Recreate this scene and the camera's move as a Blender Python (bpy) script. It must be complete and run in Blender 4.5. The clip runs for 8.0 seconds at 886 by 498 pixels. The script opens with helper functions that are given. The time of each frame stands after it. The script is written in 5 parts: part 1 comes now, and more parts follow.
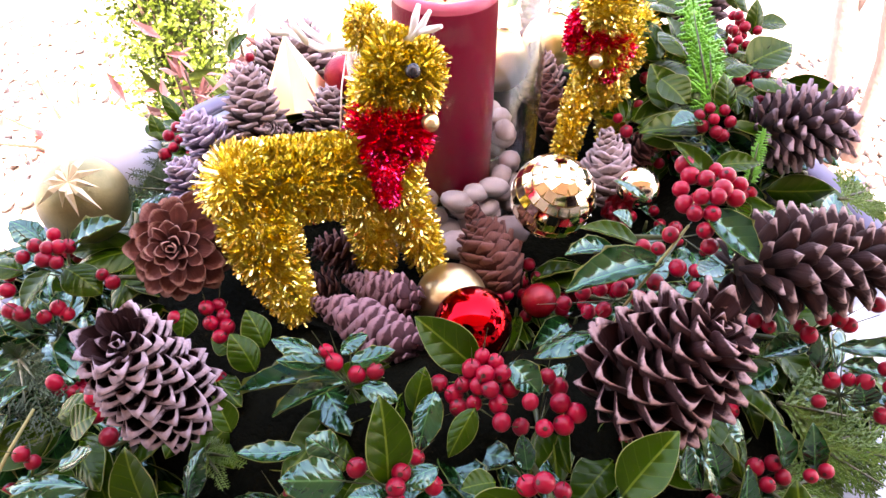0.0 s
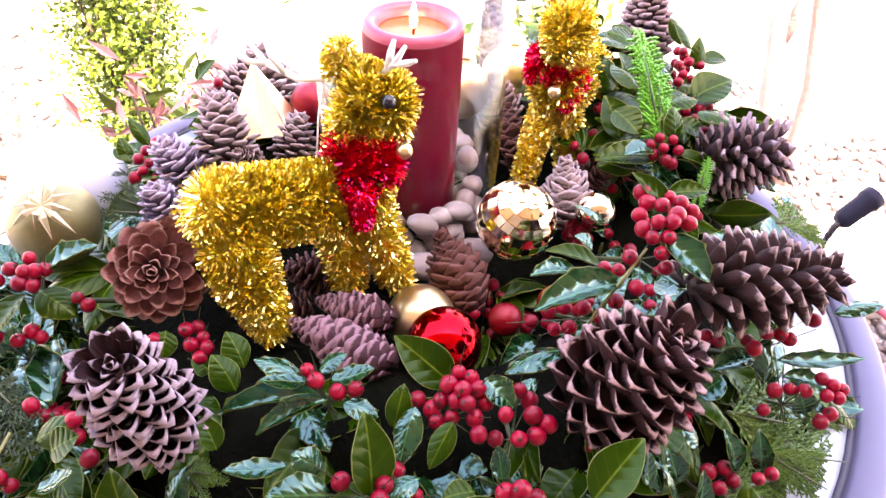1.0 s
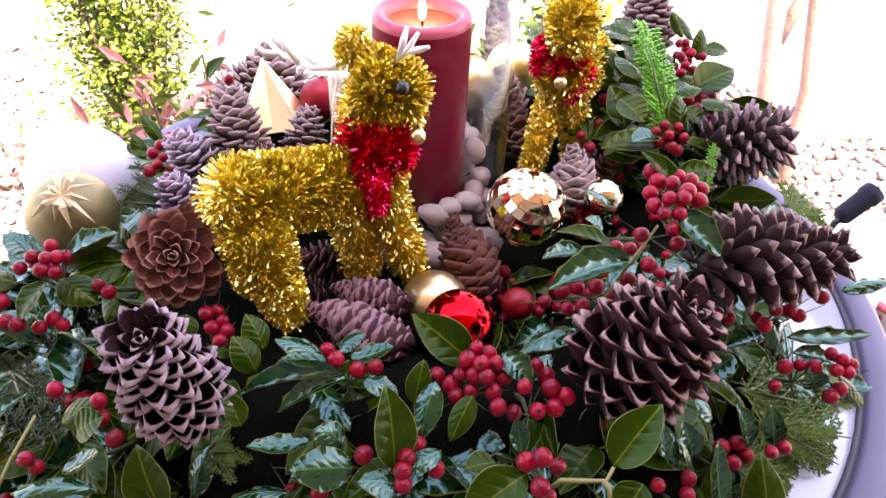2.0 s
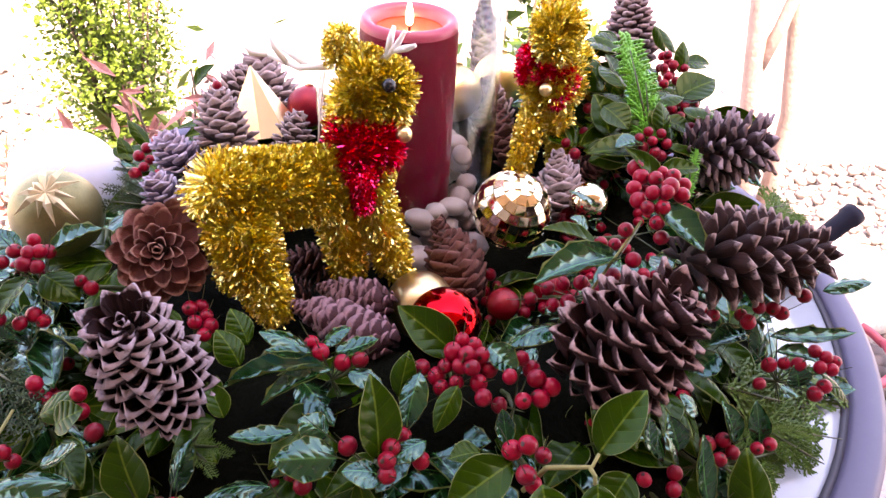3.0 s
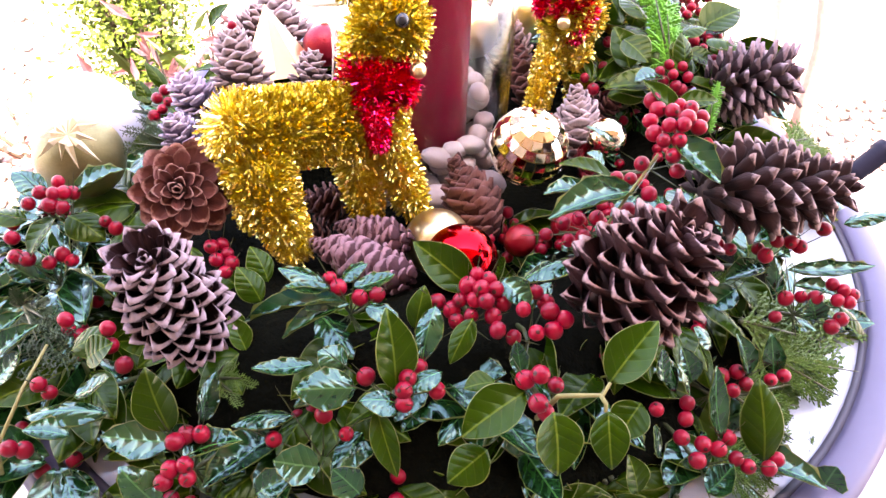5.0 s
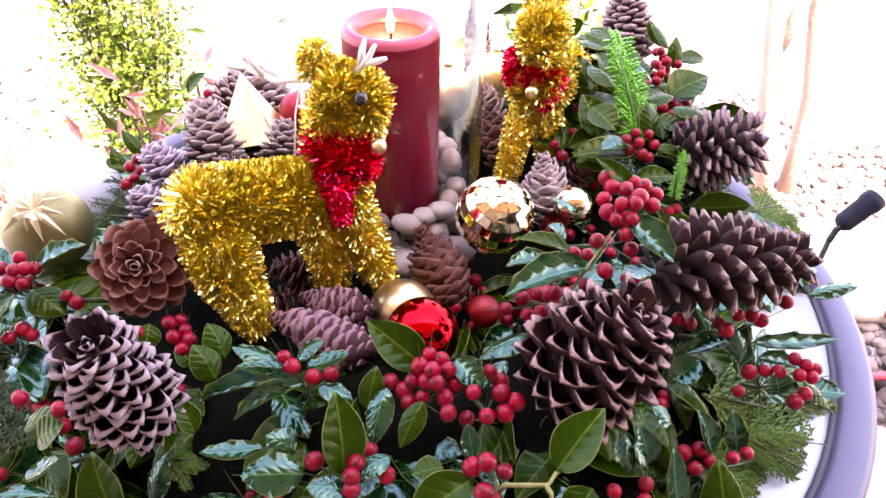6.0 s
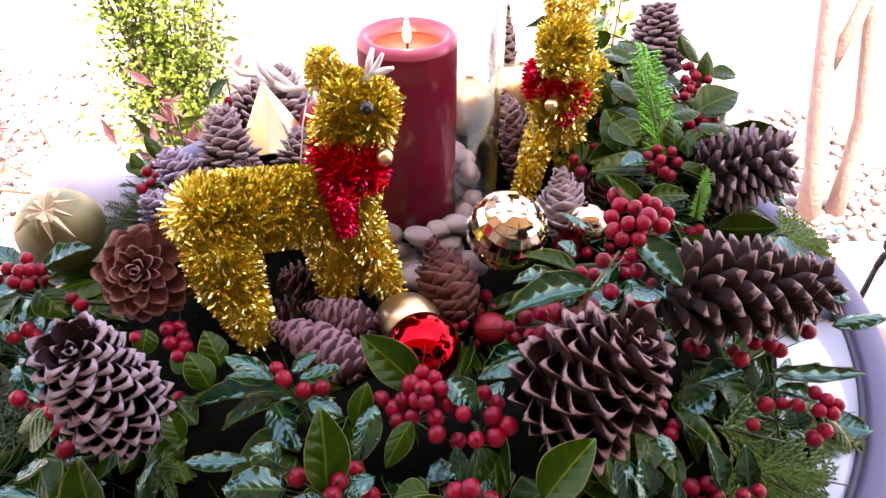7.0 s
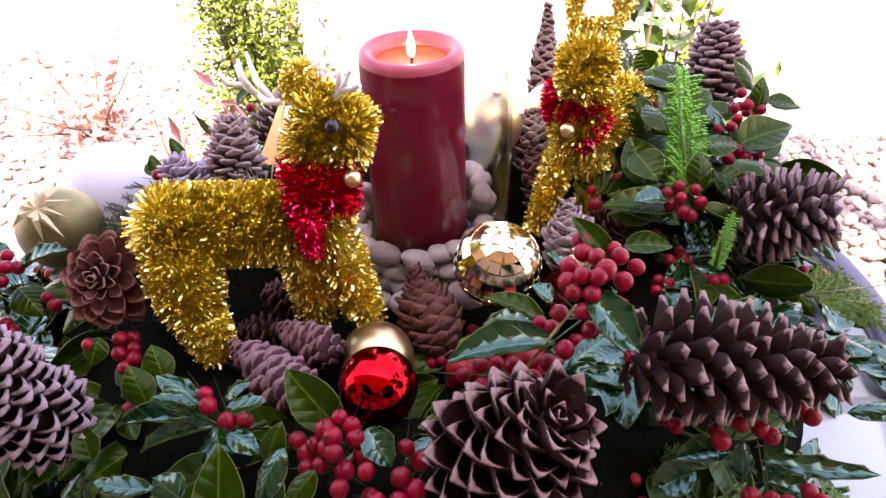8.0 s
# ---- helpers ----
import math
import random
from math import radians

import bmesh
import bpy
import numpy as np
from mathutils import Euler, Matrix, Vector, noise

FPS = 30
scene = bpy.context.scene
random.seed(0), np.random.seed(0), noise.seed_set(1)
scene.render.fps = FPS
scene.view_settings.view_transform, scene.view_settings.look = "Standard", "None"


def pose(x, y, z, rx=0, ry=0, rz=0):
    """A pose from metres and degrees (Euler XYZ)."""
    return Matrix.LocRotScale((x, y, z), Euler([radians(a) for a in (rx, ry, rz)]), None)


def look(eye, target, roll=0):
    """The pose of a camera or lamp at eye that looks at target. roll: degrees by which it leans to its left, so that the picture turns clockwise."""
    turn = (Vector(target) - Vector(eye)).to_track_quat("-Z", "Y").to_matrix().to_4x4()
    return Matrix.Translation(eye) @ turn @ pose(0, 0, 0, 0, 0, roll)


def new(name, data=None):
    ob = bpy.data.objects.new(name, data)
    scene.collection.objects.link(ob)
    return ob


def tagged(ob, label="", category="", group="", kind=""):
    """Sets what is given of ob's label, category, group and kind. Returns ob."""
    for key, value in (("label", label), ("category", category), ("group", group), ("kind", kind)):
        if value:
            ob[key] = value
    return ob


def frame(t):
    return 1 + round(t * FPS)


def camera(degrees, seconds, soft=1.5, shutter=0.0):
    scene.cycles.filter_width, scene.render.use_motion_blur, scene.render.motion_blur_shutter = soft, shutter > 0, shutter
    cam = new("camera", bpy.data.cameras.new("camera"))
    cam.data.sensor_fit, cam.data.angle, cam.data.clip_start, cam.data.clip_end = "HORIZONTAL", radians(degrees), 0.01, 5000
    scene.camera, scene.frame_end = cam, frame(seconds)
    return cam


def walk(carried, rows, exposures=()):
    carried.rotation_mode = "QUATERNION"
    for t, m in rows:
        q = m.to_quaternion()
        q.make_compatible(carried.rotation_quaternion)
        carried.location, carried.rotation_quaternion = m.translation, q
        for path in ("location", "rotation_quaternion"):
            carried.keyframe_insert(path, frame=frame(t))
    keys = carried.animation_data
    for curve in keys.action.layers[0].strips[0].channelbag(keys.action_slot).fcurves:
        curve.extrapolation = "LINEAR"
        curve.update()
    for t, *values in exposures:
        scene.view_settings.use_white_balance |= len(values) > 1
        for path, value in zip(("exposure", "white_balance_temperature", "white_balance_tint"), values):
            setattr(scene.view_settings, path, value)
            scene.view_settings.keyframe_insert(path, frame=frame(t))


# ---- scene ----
cam = camera(64.5, 8.0)
PATH = [
    (0, (0.006, -0.008, 1.207), (-0.009, 1.475, -0.135), -0.1),
    (0.5, (0.005, -0.01, 1.213), (0.076, 1.466, -0.134), 1.8),
    (1, (-0.01, -0.021, 1.221), (0.13, 1.494, -0.077), 3.6),
    (1.5, (-0.02, -0.031, 1.212), (0.135, 1.499, -0.067), 4.0),
    (1.7, (-0.02, -0.034, 1.215), (0.106, 1.486, -0.078), 2.7),
    (2.8, (-0.018, -0.044, 1.201), (0.189, 1.548, 0.009), 4.0),
    (3, (-0.019, -0.049, 1.199), (0.162, 1.535, -0.01), 3.7),
    (3.5, (-0.021, -0.055, 1.195), (0.089, 1.462, -0.104), 1.8),
    (4, (-0.025, -0.058, 1.195), (0.084, 1.457, -0.106), 1.6),
    (5.3, (-0.009, -0.051, 1.201), (0.102, 1.432, -0.136), 1.7),
    (5.5, (-0.005, -0.048, 1.206), (0.107, 1.482, -0.077), 1.9),
    (6, (0.012, -0.043, 1.214), (0.113, 1.518, -0.034), 1.2),
    (6.5, (0.029, -0.038, 1.212), (0.083, 1.549, -0.004), 0.8),
    (7, (0.035, -0.034, 1.209), (0.015, 1.549, -0.014), 0.3),
    (7.5, (0.077, -0.013, 1.212), (-0.031, 1.549, -0.032), -0.8),
    (8, (0.114, 0.008, 1.202), (-0.223, 1.566, -0.006), -2.1),
]
EXPOSURES = [(0, 3.87), (1, 4.04), (1.5, 3.64), (3, 3.33), (3.5, 3.38), (4, 3.97), (5.5, 4.22), (6, 3.8), (6.5, 3.41), (7, 3.21), (7.5, 3.28), (8, 3.06)]
walk(cam, [(t, look(eye, target, roll)) for t, eye, target, roll in PATH], exposures=[(t, stops, 8400, 36) for t, stops in EXPOSURES])

# ---- world, sun and exposure ----
world = bpy.data.worlds.new("world")
scene.world = world
world.use_nodes = True
sky = world.node_tree.nodes.new("ShaderNodeTexSky")
sky.sky_type, sky.sun_disc = "NISHITA", False
sky.sun_elevation, sky.sun_rotation = radians(62), radians(160)
sky.air_density, sky.dust_density = 1.0, 2.0
world.node_tree.links.new(sky.outputs[0], world.node_tree.nodes["Background"].inputs[0])
world.node_tree.nodes["Background"].inputs[1].default_value = 0.15

sun = new("sun", bpy.data.lights.new("sun", "SUN"))
sun.data.energy, sun.data.angle, sun.data.color = 2.6, radians(0.5), (1.0, 0.95, 0.86)
sun.matrix_world = look((1.5, -4.2, 8.4), (0, 0, 0))

rng = random.Random(7)

# ---- materials ----
def material(name, rough=0.5, metal=0.0, colour=(0.5, 0.5, 0.5)):
    m = bpy.data.materials.new(name)
    m.use_nodes = True
    b = m.node_tree.nodes["Principled BSDF"]
    b.inputs["Base Color"].default_value = (*colour, 1)
    b.inputs["Roughness"].default_value = rough
    b.inputs["Metallic"].default_value = metal
    return m, m.node_tree, b


def node(tree, kind, **values):
    n = tree.nodes.new(kind)
    for key, value in values.items():
        n.inputs[key].default_value = value
    return n


def ramp(tree, source, stops):
    r = tree.nodes.new("ShaderNodeValToRGB")
    el = r.color_ramp.elements
    while len(el) < len(stops):
        el.new(0.5)
    for e, (at, c) in zip(el, stops):
        e.position, e.color = at, (*c, 1)
    tree.links.new(source, r.inputs[0])
    return r.outputs[0]


def mix(tree, fac, a, b, kind="MIX"):
    n = tree.nodes.new("ShaderNodeMix")
    n.data_type, n.blend_type = "RGBA", kind
    for socket, value in ((n.inputs[0], fac), (n.inputs[6], a), (n.inputs[7], b)):
        if hasattr(value, "links"):
            tree.links.new(value, socket)
        elif socket.type == "RGBA":
            socket.default_value = (*value, 1)
        else:
            socket.default_value = value
    return n.outputs[2]


def coords(tree, kind="Object"):
    return tree.nodes.new("ShaderNodeTexCoord").outputs[kind]


def noise_of(tree, vector, scale, detail=3.0, rough=0.55):
    n = node(tree, "ShaderNodeTexNoise", Scale=scale, Detail=detail, Roughness=rough)
    tree.links.new(vector, n.inputs["Vector"])
    return n.outputs["Fac"]


def bump(tree, bsdf, height, strength, distance):
    b = node(tree, "ShaderNodeBump", Strength=strength, Distance=distance)
    tree.links.new(height, b.inputs["Height"])
    tree.links.new(b.outputs[0], bsdf.inputs["Normal"])


def maths(tree, op, a, b=None):
    n = tree.nodes.new("ShaderNodeMath")
    n.operation = op
    for socket, value in zip(n.inputs, (a, b)):
        if value is None:
            continue
        if hasattr(value, "links"):
            tree.links.new(value, socket)
        else:
            socket.default_value = value
    return n.outputs[0]


def world_position(tree):
    return tree.nodes.new("ShaderNodeNewGeometry").outputs["Position"]


def leaf_material(name, dark, light, rib, rough=0.18, shine=0.55, sheen=(1.0, 1.0, 1.0), glow=0.09):
    """Waxy leaf: paler midrib and side veins, blotches from leaf to leaf, some light through the blade."""
    m, t, b = material(name, rough)
    xyz = t.nodes.new("ShaderNodeSeparateXYZ")
    t.links.new(coords(t), xyz.inputs[0])
    across = maths(t, "ABSOLUTE", xyz.outputs[0])
    info = t.nodes.new("ShaderNodeObjectInfo")
    base = mix(t, noise_of(t, world_position(t), 90.0), dark, light)
    base = mix(t, maths(t, "MULTIPLY", info.outputs["Random"], 0.6), base, mix(t, 0.5, light, dark))
    along = maths(t, "SUBTRACT", xyz.outputs[1], maths(t, "MULTIPLY", across, 0.55))
    wander = maths(t, "MULTIPLY", noise_of(t, world_position(t), 60.0, 1.0), 1.6)
    veins = maths(t, "ABSOLUTE", maths(t, "SINE", maths(t, "ADD", maths(t, "MULTIPLY", along, 16.0), wander)))
    base = mix(t, maths(t, "MULTIPLY", maths(t, "LESS_THAN", veins, 0.12), 0.15), base, rib)
    base = mix(t, maths(t, "MULTIPLY", maths(t, "LESS_THAN", across, 0.022), 0.8), base, rib)
    base = mix(t, maths(t, "MULTIPLY", maths(t, "GREATER_THAN", noise_of(t, world_position(t), 700.0, 1.0), 0.72), 0.5), base, (0.05, 0.04, 0.012))
    t.links.new(base, b.inputs["Base Color"])
    b.inputs["Specular IOR Level"].default_value = shine
    b.inputs["Specular Tint"].default_value = (*sheen, 1.0)
    pucker = maths(t, "ADD", maths(t, "POWER", veins, 0.6), maths(t, "MULTIPLY", noise_of(t, world_position(t), 110.0, 1.0), 1.2))
    bump(t, b, pucker, 0.24, 0.0014)
    through_blade = node(t, "ShaderNodeBsdfTranslucent", Color=(light[0] * 5, light[1] * 4.5, light[2] * 2, 1))
    both = node(t, "ShaderNodeMixShader", Fac=glow)
    t.links.new(b.outputs[0], both.inputs[1])
    t.links.new(through_blade.outputs[0], both.inputs[2])
    t.links.new(both.outputs[0], t.nodes["Material Output"].inputs[0])
    return m


def cone_material(name, inner, middle, lip, frost, start=0.9):
    """Pine scale: inside darkened to paint the shade between scales, brown blade, pale worn lip that follows the
    scale's rim.
    """
    m, t, b = material(name, 0.72)
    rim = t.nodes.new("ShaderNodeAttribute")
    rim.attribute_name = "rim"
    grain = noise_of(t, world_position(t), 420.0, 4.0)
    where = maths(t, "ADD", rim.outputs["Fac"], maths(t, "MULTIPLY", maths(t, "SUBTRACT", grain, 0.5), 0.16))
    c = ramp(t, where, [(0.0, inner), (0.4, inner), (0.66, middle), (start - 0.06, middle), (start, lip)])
    info = t.nodes.new("ShaderNodeObjectInfo")
    c = mix(t, maths(t, "MULTIPLY", info.outputs["Random"], 1.0 - frost), c, middle)
    streak = node(t, "ShaderNodeTexNoise", Scale=1.0, Detail=2.0)
    stretch = node(t, "ShaderNodeMapping", Scale=(26.0, 2.0, 8.0))
    t.links.new(coords(t), stretch.inputs[0])
    t.links.new(stretch.outputs[0], streak.inputs["Vector"])
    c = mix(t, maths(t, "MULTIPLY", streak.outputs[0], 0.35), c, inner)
    t.links.new(c, b.inputs["Base Color"])
    b.inputs["Specular IOR Level"].default_value = 0.2
    bump(t, b, streak.outputs[0], 0.5, 0.001)
    return m


def speckled(name, a, b_, scale, rough=0.6, metal=0.0, depth=0.0, bump_scale=None):
    m, t, b = material(name, rough, metal)
    n1 = noise_of(t, world_position(t), scale, 5.0)
    n2 = noise_of(t, world_position(t), scale * 0.17, 2.0)
    c = mix(t, maths(t, "MULTIPLY", maths(t, "ADD", n1, n2), 0.5), a, b_)
    t.links.new(c, b.inputs["Base Color"])
    if depth:
        bump(t, b, noise_of(t, world_position(t), bump_scale or scale * 2, 4.0), 0.6, depth)
    return m


def tinsel_material(name, a, b_):
    m, t, b = material(name, 0.24, 1.0)
    g = t.nodes.new("ShaderNodeNewGeometry")
    t.links.new(ramp(t, g.outputs["Random Per Island"], [(0.0, a), (0.55, b_), (1.0, tuple(min(1.0, v * 1.25) for v in b_))]), b.inputs["Base Color"])
    return m


LEAF_OVAL = leaf_material("olive_leaf", (0.003, 0.017, 0.0004), (0.021, 0.06, 0.001), (0.08, 0.13, 0.012), 0.24, 0.24, (0.75, 1.0, 0.55))
LEAF_SPINY = leaf_material("holly_leaf", (0.001, 0.013, 0.0025), (0.006, 0.066, 0.012), (0.045, 0.17, 0.045), 0.13, 1.0, (0.45, 1.0, 0.9))
LEAF_SPINY.node_tree.nodes["Principled BSDF"].inputs["Coat Weight"].default_value = 0.35
LEAF_SPINY.node_tree.nodes["Principled BSDF"].inputs["Coat Roughness"].default_value = 0.1
LEAF_EDGE = speckled("pale_leaf_edge", (0.05, 0.09, 0.01), (0.2, 0.24, 0.04), 60.0, 0.35)
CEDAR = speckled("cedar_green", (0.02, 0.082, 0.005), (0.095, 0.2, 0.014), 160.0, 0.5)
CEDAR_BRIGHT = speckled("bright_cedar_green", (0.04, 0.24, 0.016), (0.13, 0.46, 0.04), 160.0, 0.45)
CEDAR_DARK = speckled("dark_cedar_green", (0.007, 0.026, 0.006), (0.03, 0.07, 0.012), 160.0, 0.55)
TWIG = speckled("twig_bark", (0.14, 0.13, 0.03), (0.34, 0.32, 0.12), 220.0, 0.7)
GREEN_TWIG = speckled("green_twig", (0.02, 0.03, 0.008), (0.06, 0.08, 0.02), 220.0, 0.5)
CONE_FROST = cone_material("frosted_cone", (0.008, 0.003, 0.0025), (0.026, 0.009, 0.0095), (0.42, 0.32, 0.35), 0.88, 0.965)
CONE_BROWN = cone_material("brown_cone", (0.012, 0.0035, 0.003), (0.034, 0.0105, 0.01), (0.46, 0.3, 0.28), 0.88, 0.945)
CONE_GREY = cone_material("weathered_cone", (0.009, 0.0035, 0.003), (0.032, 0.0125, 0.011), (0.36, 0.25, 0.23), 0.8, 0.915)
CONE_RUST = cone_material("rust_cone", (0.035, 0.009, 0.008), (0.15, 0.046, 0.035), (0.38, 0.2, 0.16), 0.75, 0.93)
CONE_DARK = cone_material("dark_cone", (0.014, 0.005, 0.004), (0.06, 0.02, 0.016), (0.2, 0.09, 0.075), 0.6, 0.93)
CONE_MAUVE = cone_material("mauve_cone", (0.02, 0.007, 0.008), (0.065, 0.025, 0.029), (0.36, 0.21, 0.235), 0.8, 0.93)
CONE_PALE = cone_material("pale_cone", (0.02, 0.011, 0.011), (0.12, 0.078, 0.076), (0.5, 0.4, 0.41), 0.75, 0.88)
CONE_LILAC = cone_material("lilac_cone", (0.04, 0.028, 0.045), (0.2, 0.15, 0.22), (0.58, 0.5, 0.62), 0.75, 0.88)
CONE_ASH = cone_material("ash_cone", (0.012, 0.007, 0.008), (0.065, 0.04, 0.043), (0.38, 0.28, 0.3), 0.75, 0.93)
CORE = speckled("cone_core", (0.03, 0.014, 0.01), (0.07, 0.035, 0.025), 200.0, 0.8)
# Near-black so the base reads as deep shade in the leaf gaps.
GAP_SHADE = speckled("gap_shade", (0.0012, 0.0016, 0.0008), (0.004, 0.005, 0.002), 120.0, 0.9, 0.0, 0.004)
GAP_SHADE.node_tree.nodes["Principled BSDF"].inputs["Specular IOR Level"].default_value = 0.05
WAX = speckled("red_wax", (0.15, 0.001, 0.016), (0.22, 0.002, 0.025), 60.0, 0.34)
WAX.node_tree.nodes["Principled BSDF"].inputs["Specular IOR Level"].default_value = 0.1
WAX.node_tree.nodes["Principled BSDF"].inputs["Subsurface Weight"].default_value = 0.25
WAX.node_tree.nodes["Principled BSDF"].inputs["Subsurface Radius"].default_value = (0.012, 0.003, 0.003)
WAX_RIM = speckled("pale_red_wax", (0.45, 0.05, 0.1), (0.6, 0.11, 0.17), 60.0, 0.28)
WAX_POOL = speckled("molten_wax", (0.55, 0.06, 0.03), (0.7, 0.12, 0.06), 80.0, 0.12)
FLAME, t_, b_ = material("flame", 0.5, 0.0, (1, 0.7, 0.3))
b_.inputs["Emission Color"].default_value = (1.0, 0.72, 0.34, 1)
b_.inputs["Emission Strength"].default_value = 14.0
GOLD_SATIN = speckled("satin_gold", (0.78, 0.58, 0.27), (0.86, 0.7, 0.4), 300.0, 0.34, 1.0)
GOLD_SHINY = speckled("polished_gold", (0.93, 0.8, 0.55), (0.97, 0.9, 0.74), 40.0, 0.07, 1.0)
RED_SHINY = speckled("polished_red", (0.62, 0.006, 0.012), (0.75, 0.015, 0.02), 40.0, 0.05, 1.0)
RED_SATIN = speckled("satin_red", (0.2, 0.003, 0.012), (0.34, 0.01, 0.025), 240.0, 0.35, 0.4, 0.0006, 900.0)
# White ball; the blue of its shaded side is put into the whole colour.
PEARL = speckled("blue_shaded_pearl", (0.56, 0.62, 0.76), (0.66, 0.72, 0.84), 300.0, 0.35)
PALE_GOLD = speckled("pale_gold_glitter", (0.55, 0.46, 0.28), (0.8, 0.7, 0.46), 900.0, 0.4, 0.3)
SILVER = speckled("champagne_glitter", (0.12, 0.11, 0.045), (0.3, 0.26, 0.12), 900.0, 0.35, 0.7, 0.0006, 1200.0)
TINSEL_GOLD = tinsel_material("gold_tinsel", (0.7, 0.46, 0.04), (1.0, 0.86, 0.3))
TINSEL_RED = tinsel_material("red_tinsel", (0.6, 0.0, 0.05), (1.0, 0.05, 0.16))
BLACK = speckled("black_plastic", (0.012, 0.012, 0.014), (0.02, 0.02, 0.022), 100.0, 0.25)
NAVY = speckled("dark_blue_metal", (0.006, 0.007, 0.016), (0.012, 0.013, 0.026), 100.0, 0.6)
ANTLER = speckled("white_plastic", (0.78, 0.77, 0.73), (0.85, 0.84, 0.8), 100.0, 0.35)
TABLE_TOP = speckled("opal_glass", (0.34, 0.4, 0.46), (0.42, 0.48, 0.55), 30.0, 0.08)
TABLE_RIM = speckled("lavender_grey_metal", (0.075, 0.072, 0.13), (0.11, 0.105, 0.175), 60.0, 0.5, 0.0)
GROOVE = speckled("dark_gasket", (0.03, 0.03, 0.045), (0.05, 0.05, 0.07), 100.0, 0.6)
GROUND = speckled("pale_grit", (0.36, 0.32, 0.29), (0.55, 0.5, 0.46), 35.0, 0.9, 0.0, 0.02, 60.0)
PAVING = speckled("pink_paving", (0.5, 0.4, 0.37), (0.62, 0.52, 0.48), 20.0, 0.85, 0.0, 0.004)
PALE_STONE = speckled("white_stone", (0.66, 0.63, 0.58), (0.8, 0.77, 0.72), 18.0, 0.8, 0.0, 0.008)
PLASTER = speckled("brown_render", (0.13, 0.1, 0.08), (0.19, 0.15, 0.12), 12.0, 0.85, 0.0, 0.003)
SOFFIT = speckled("porch_boards", (0.34, 0.22, 0.13), (0.46, 0.31, 0.19), 10.0, 0.7)
BARK = speckled("smooth_pink_bark", (0.2, 0.13, 0.11), (0.5, 0.38, 0.33), 42.0, 0.8, 0.0, 0.006, 90.0)
BUSH_LEAF = speckled("bright_bush_green", (0.03, 0.09, 0.004), (0.2, 0.3, 0.028), 26.0, 0.5)
DEEP_LEAF = speckled("deep_green_leaf", (0.015, 0.05, 0.006), (0.05, 0.11, 0.015), 26.0, 0.4)
RED_LEAF = speckled("red_shrub_leaf", (0.32, 0.09, 0.08), (0.55, 0.3, 0.26), 30.0, 0.5)
HOSE = speckled("red_rubber", (0.4, 0.05, 0.08), (0.5, 0.09, 0.12), 60.0, 0.45)
BLUE = speckled("blue_plastic", (0.02, 0.12, 0.5), (0.04, 0.2, 0.65), 60.0, 0.4)
NAVY.node_tree.nodes["Principled BSDF"].inputs["Specular IOR Level"].default_value = 0.12
WICK = speckled("burnt_wick", (0.015, 0.012, 0.01), (0.04, 0.03, 0.025), 300.0, 0.9)


def stone_material(name, a, b_, c_):
    m, t, b = material(name, 0.55)
    info = t.nodes.new("ShaderNodeObjectInfo")
    tone = ramp(t, info.outputs["Random"], [(0.0, a), (0.5, b_), (1.0, c_)])
    spots = noise_of(t, world_position(t), 260.0, 4.0)
    t.links.new(mix(t, maths(t, "MULTIPLY", spots, 0.45), tone, (0.12, 0.09, 0.08)), b.inputs["Base Color"])
    bump(t, b, spots, 0.3, 0.0008)
    return m


PEBBLE = stone_material("river_pebble", (0.24, 0.17, 0.155), (0.38, 0.3, 0.28), (0.5, 0.43, 0.4))
BRANCH = speckled("brown_branch", (0.05, 0.035, 0.022), (0.11, 0.08, 0.05), 120.0, 0.8)
DARK_RED = speckled("dark_red_gloss", (0.2, 0.002, 0.008), (0.32, 0.006, 0.014), 700.0, 0.25, 0.3, 0.0006, 1100.0)
PALE_GRAVEL = stone_material("pale_gravel", (0.34, 0.27, 0.24), (0.45, 0.38, 0.35), (0.6, 0.54, 0.5))
GRAVEL = stone_material("garden_gravel", (0.06, 0.042, 0.04), (0.13, 0.1, 0.09), (0.3, 0.25, 0.23))


def berry_material():
    m, t, b = material("holly_berry", 0.33)
    xyz = t.nodes.new("ShaderNodeSeparateXYZ")
    t.links.new(coords(t), xyz.inputs[0])
    info = t.nodes.new("ShaderNodeObjectInfo")
    c = mix(t, info.outputs["Random"], (0.18, 0.0008, 0.013), (0.33, 0.002, 0.022))
    c = mix(t, maths(t, "MULTIPLY", noise_of(t, world_position(t), 400.0), 0.3), c, (0.28, 0.01, 0.015))
    c = mix(t, maths(t, "GREATER_THAN", xyz.outputs[2], 0.955), c, (0.05, 0.015, 0.01))
    t.links.new(c, b.inputs["Base Color"])
    b.inputs["Specular IOR Level"].default_value = 0.28
    return m


BERRY = berry_material()
GLASS, t_, b_ = material("clear_glass", 0.01)
clear = node(t_, "ShaderNodeBsdfTransparent", Color=(0.985, 0.99, 0.985, 1))
shine = node(t_, "ShaderNodeBsdfGlossy", Roughness=0.02)
facing = node(t_, "ShaderNodeLayerWeight", Blend=0.5)
both = t_.nodes.new("ShaderNodeMixShader")
gloss = maths(t_, "ADD", maths(t_, "MULTIPLY", maths(t_, "POWER", facing.outputs["Facing"], 3.0), 0.7), 0.025)
t_.links.new(gloss, both.inputs[0])
t_.links.new(clear.outputs[0], both.inputs[1])
t_.links.new(shine.outputs[0], both.inputs[2])
t_.links.new(both.outputs[0], t_.nodes["Material Output"].inputs[0])



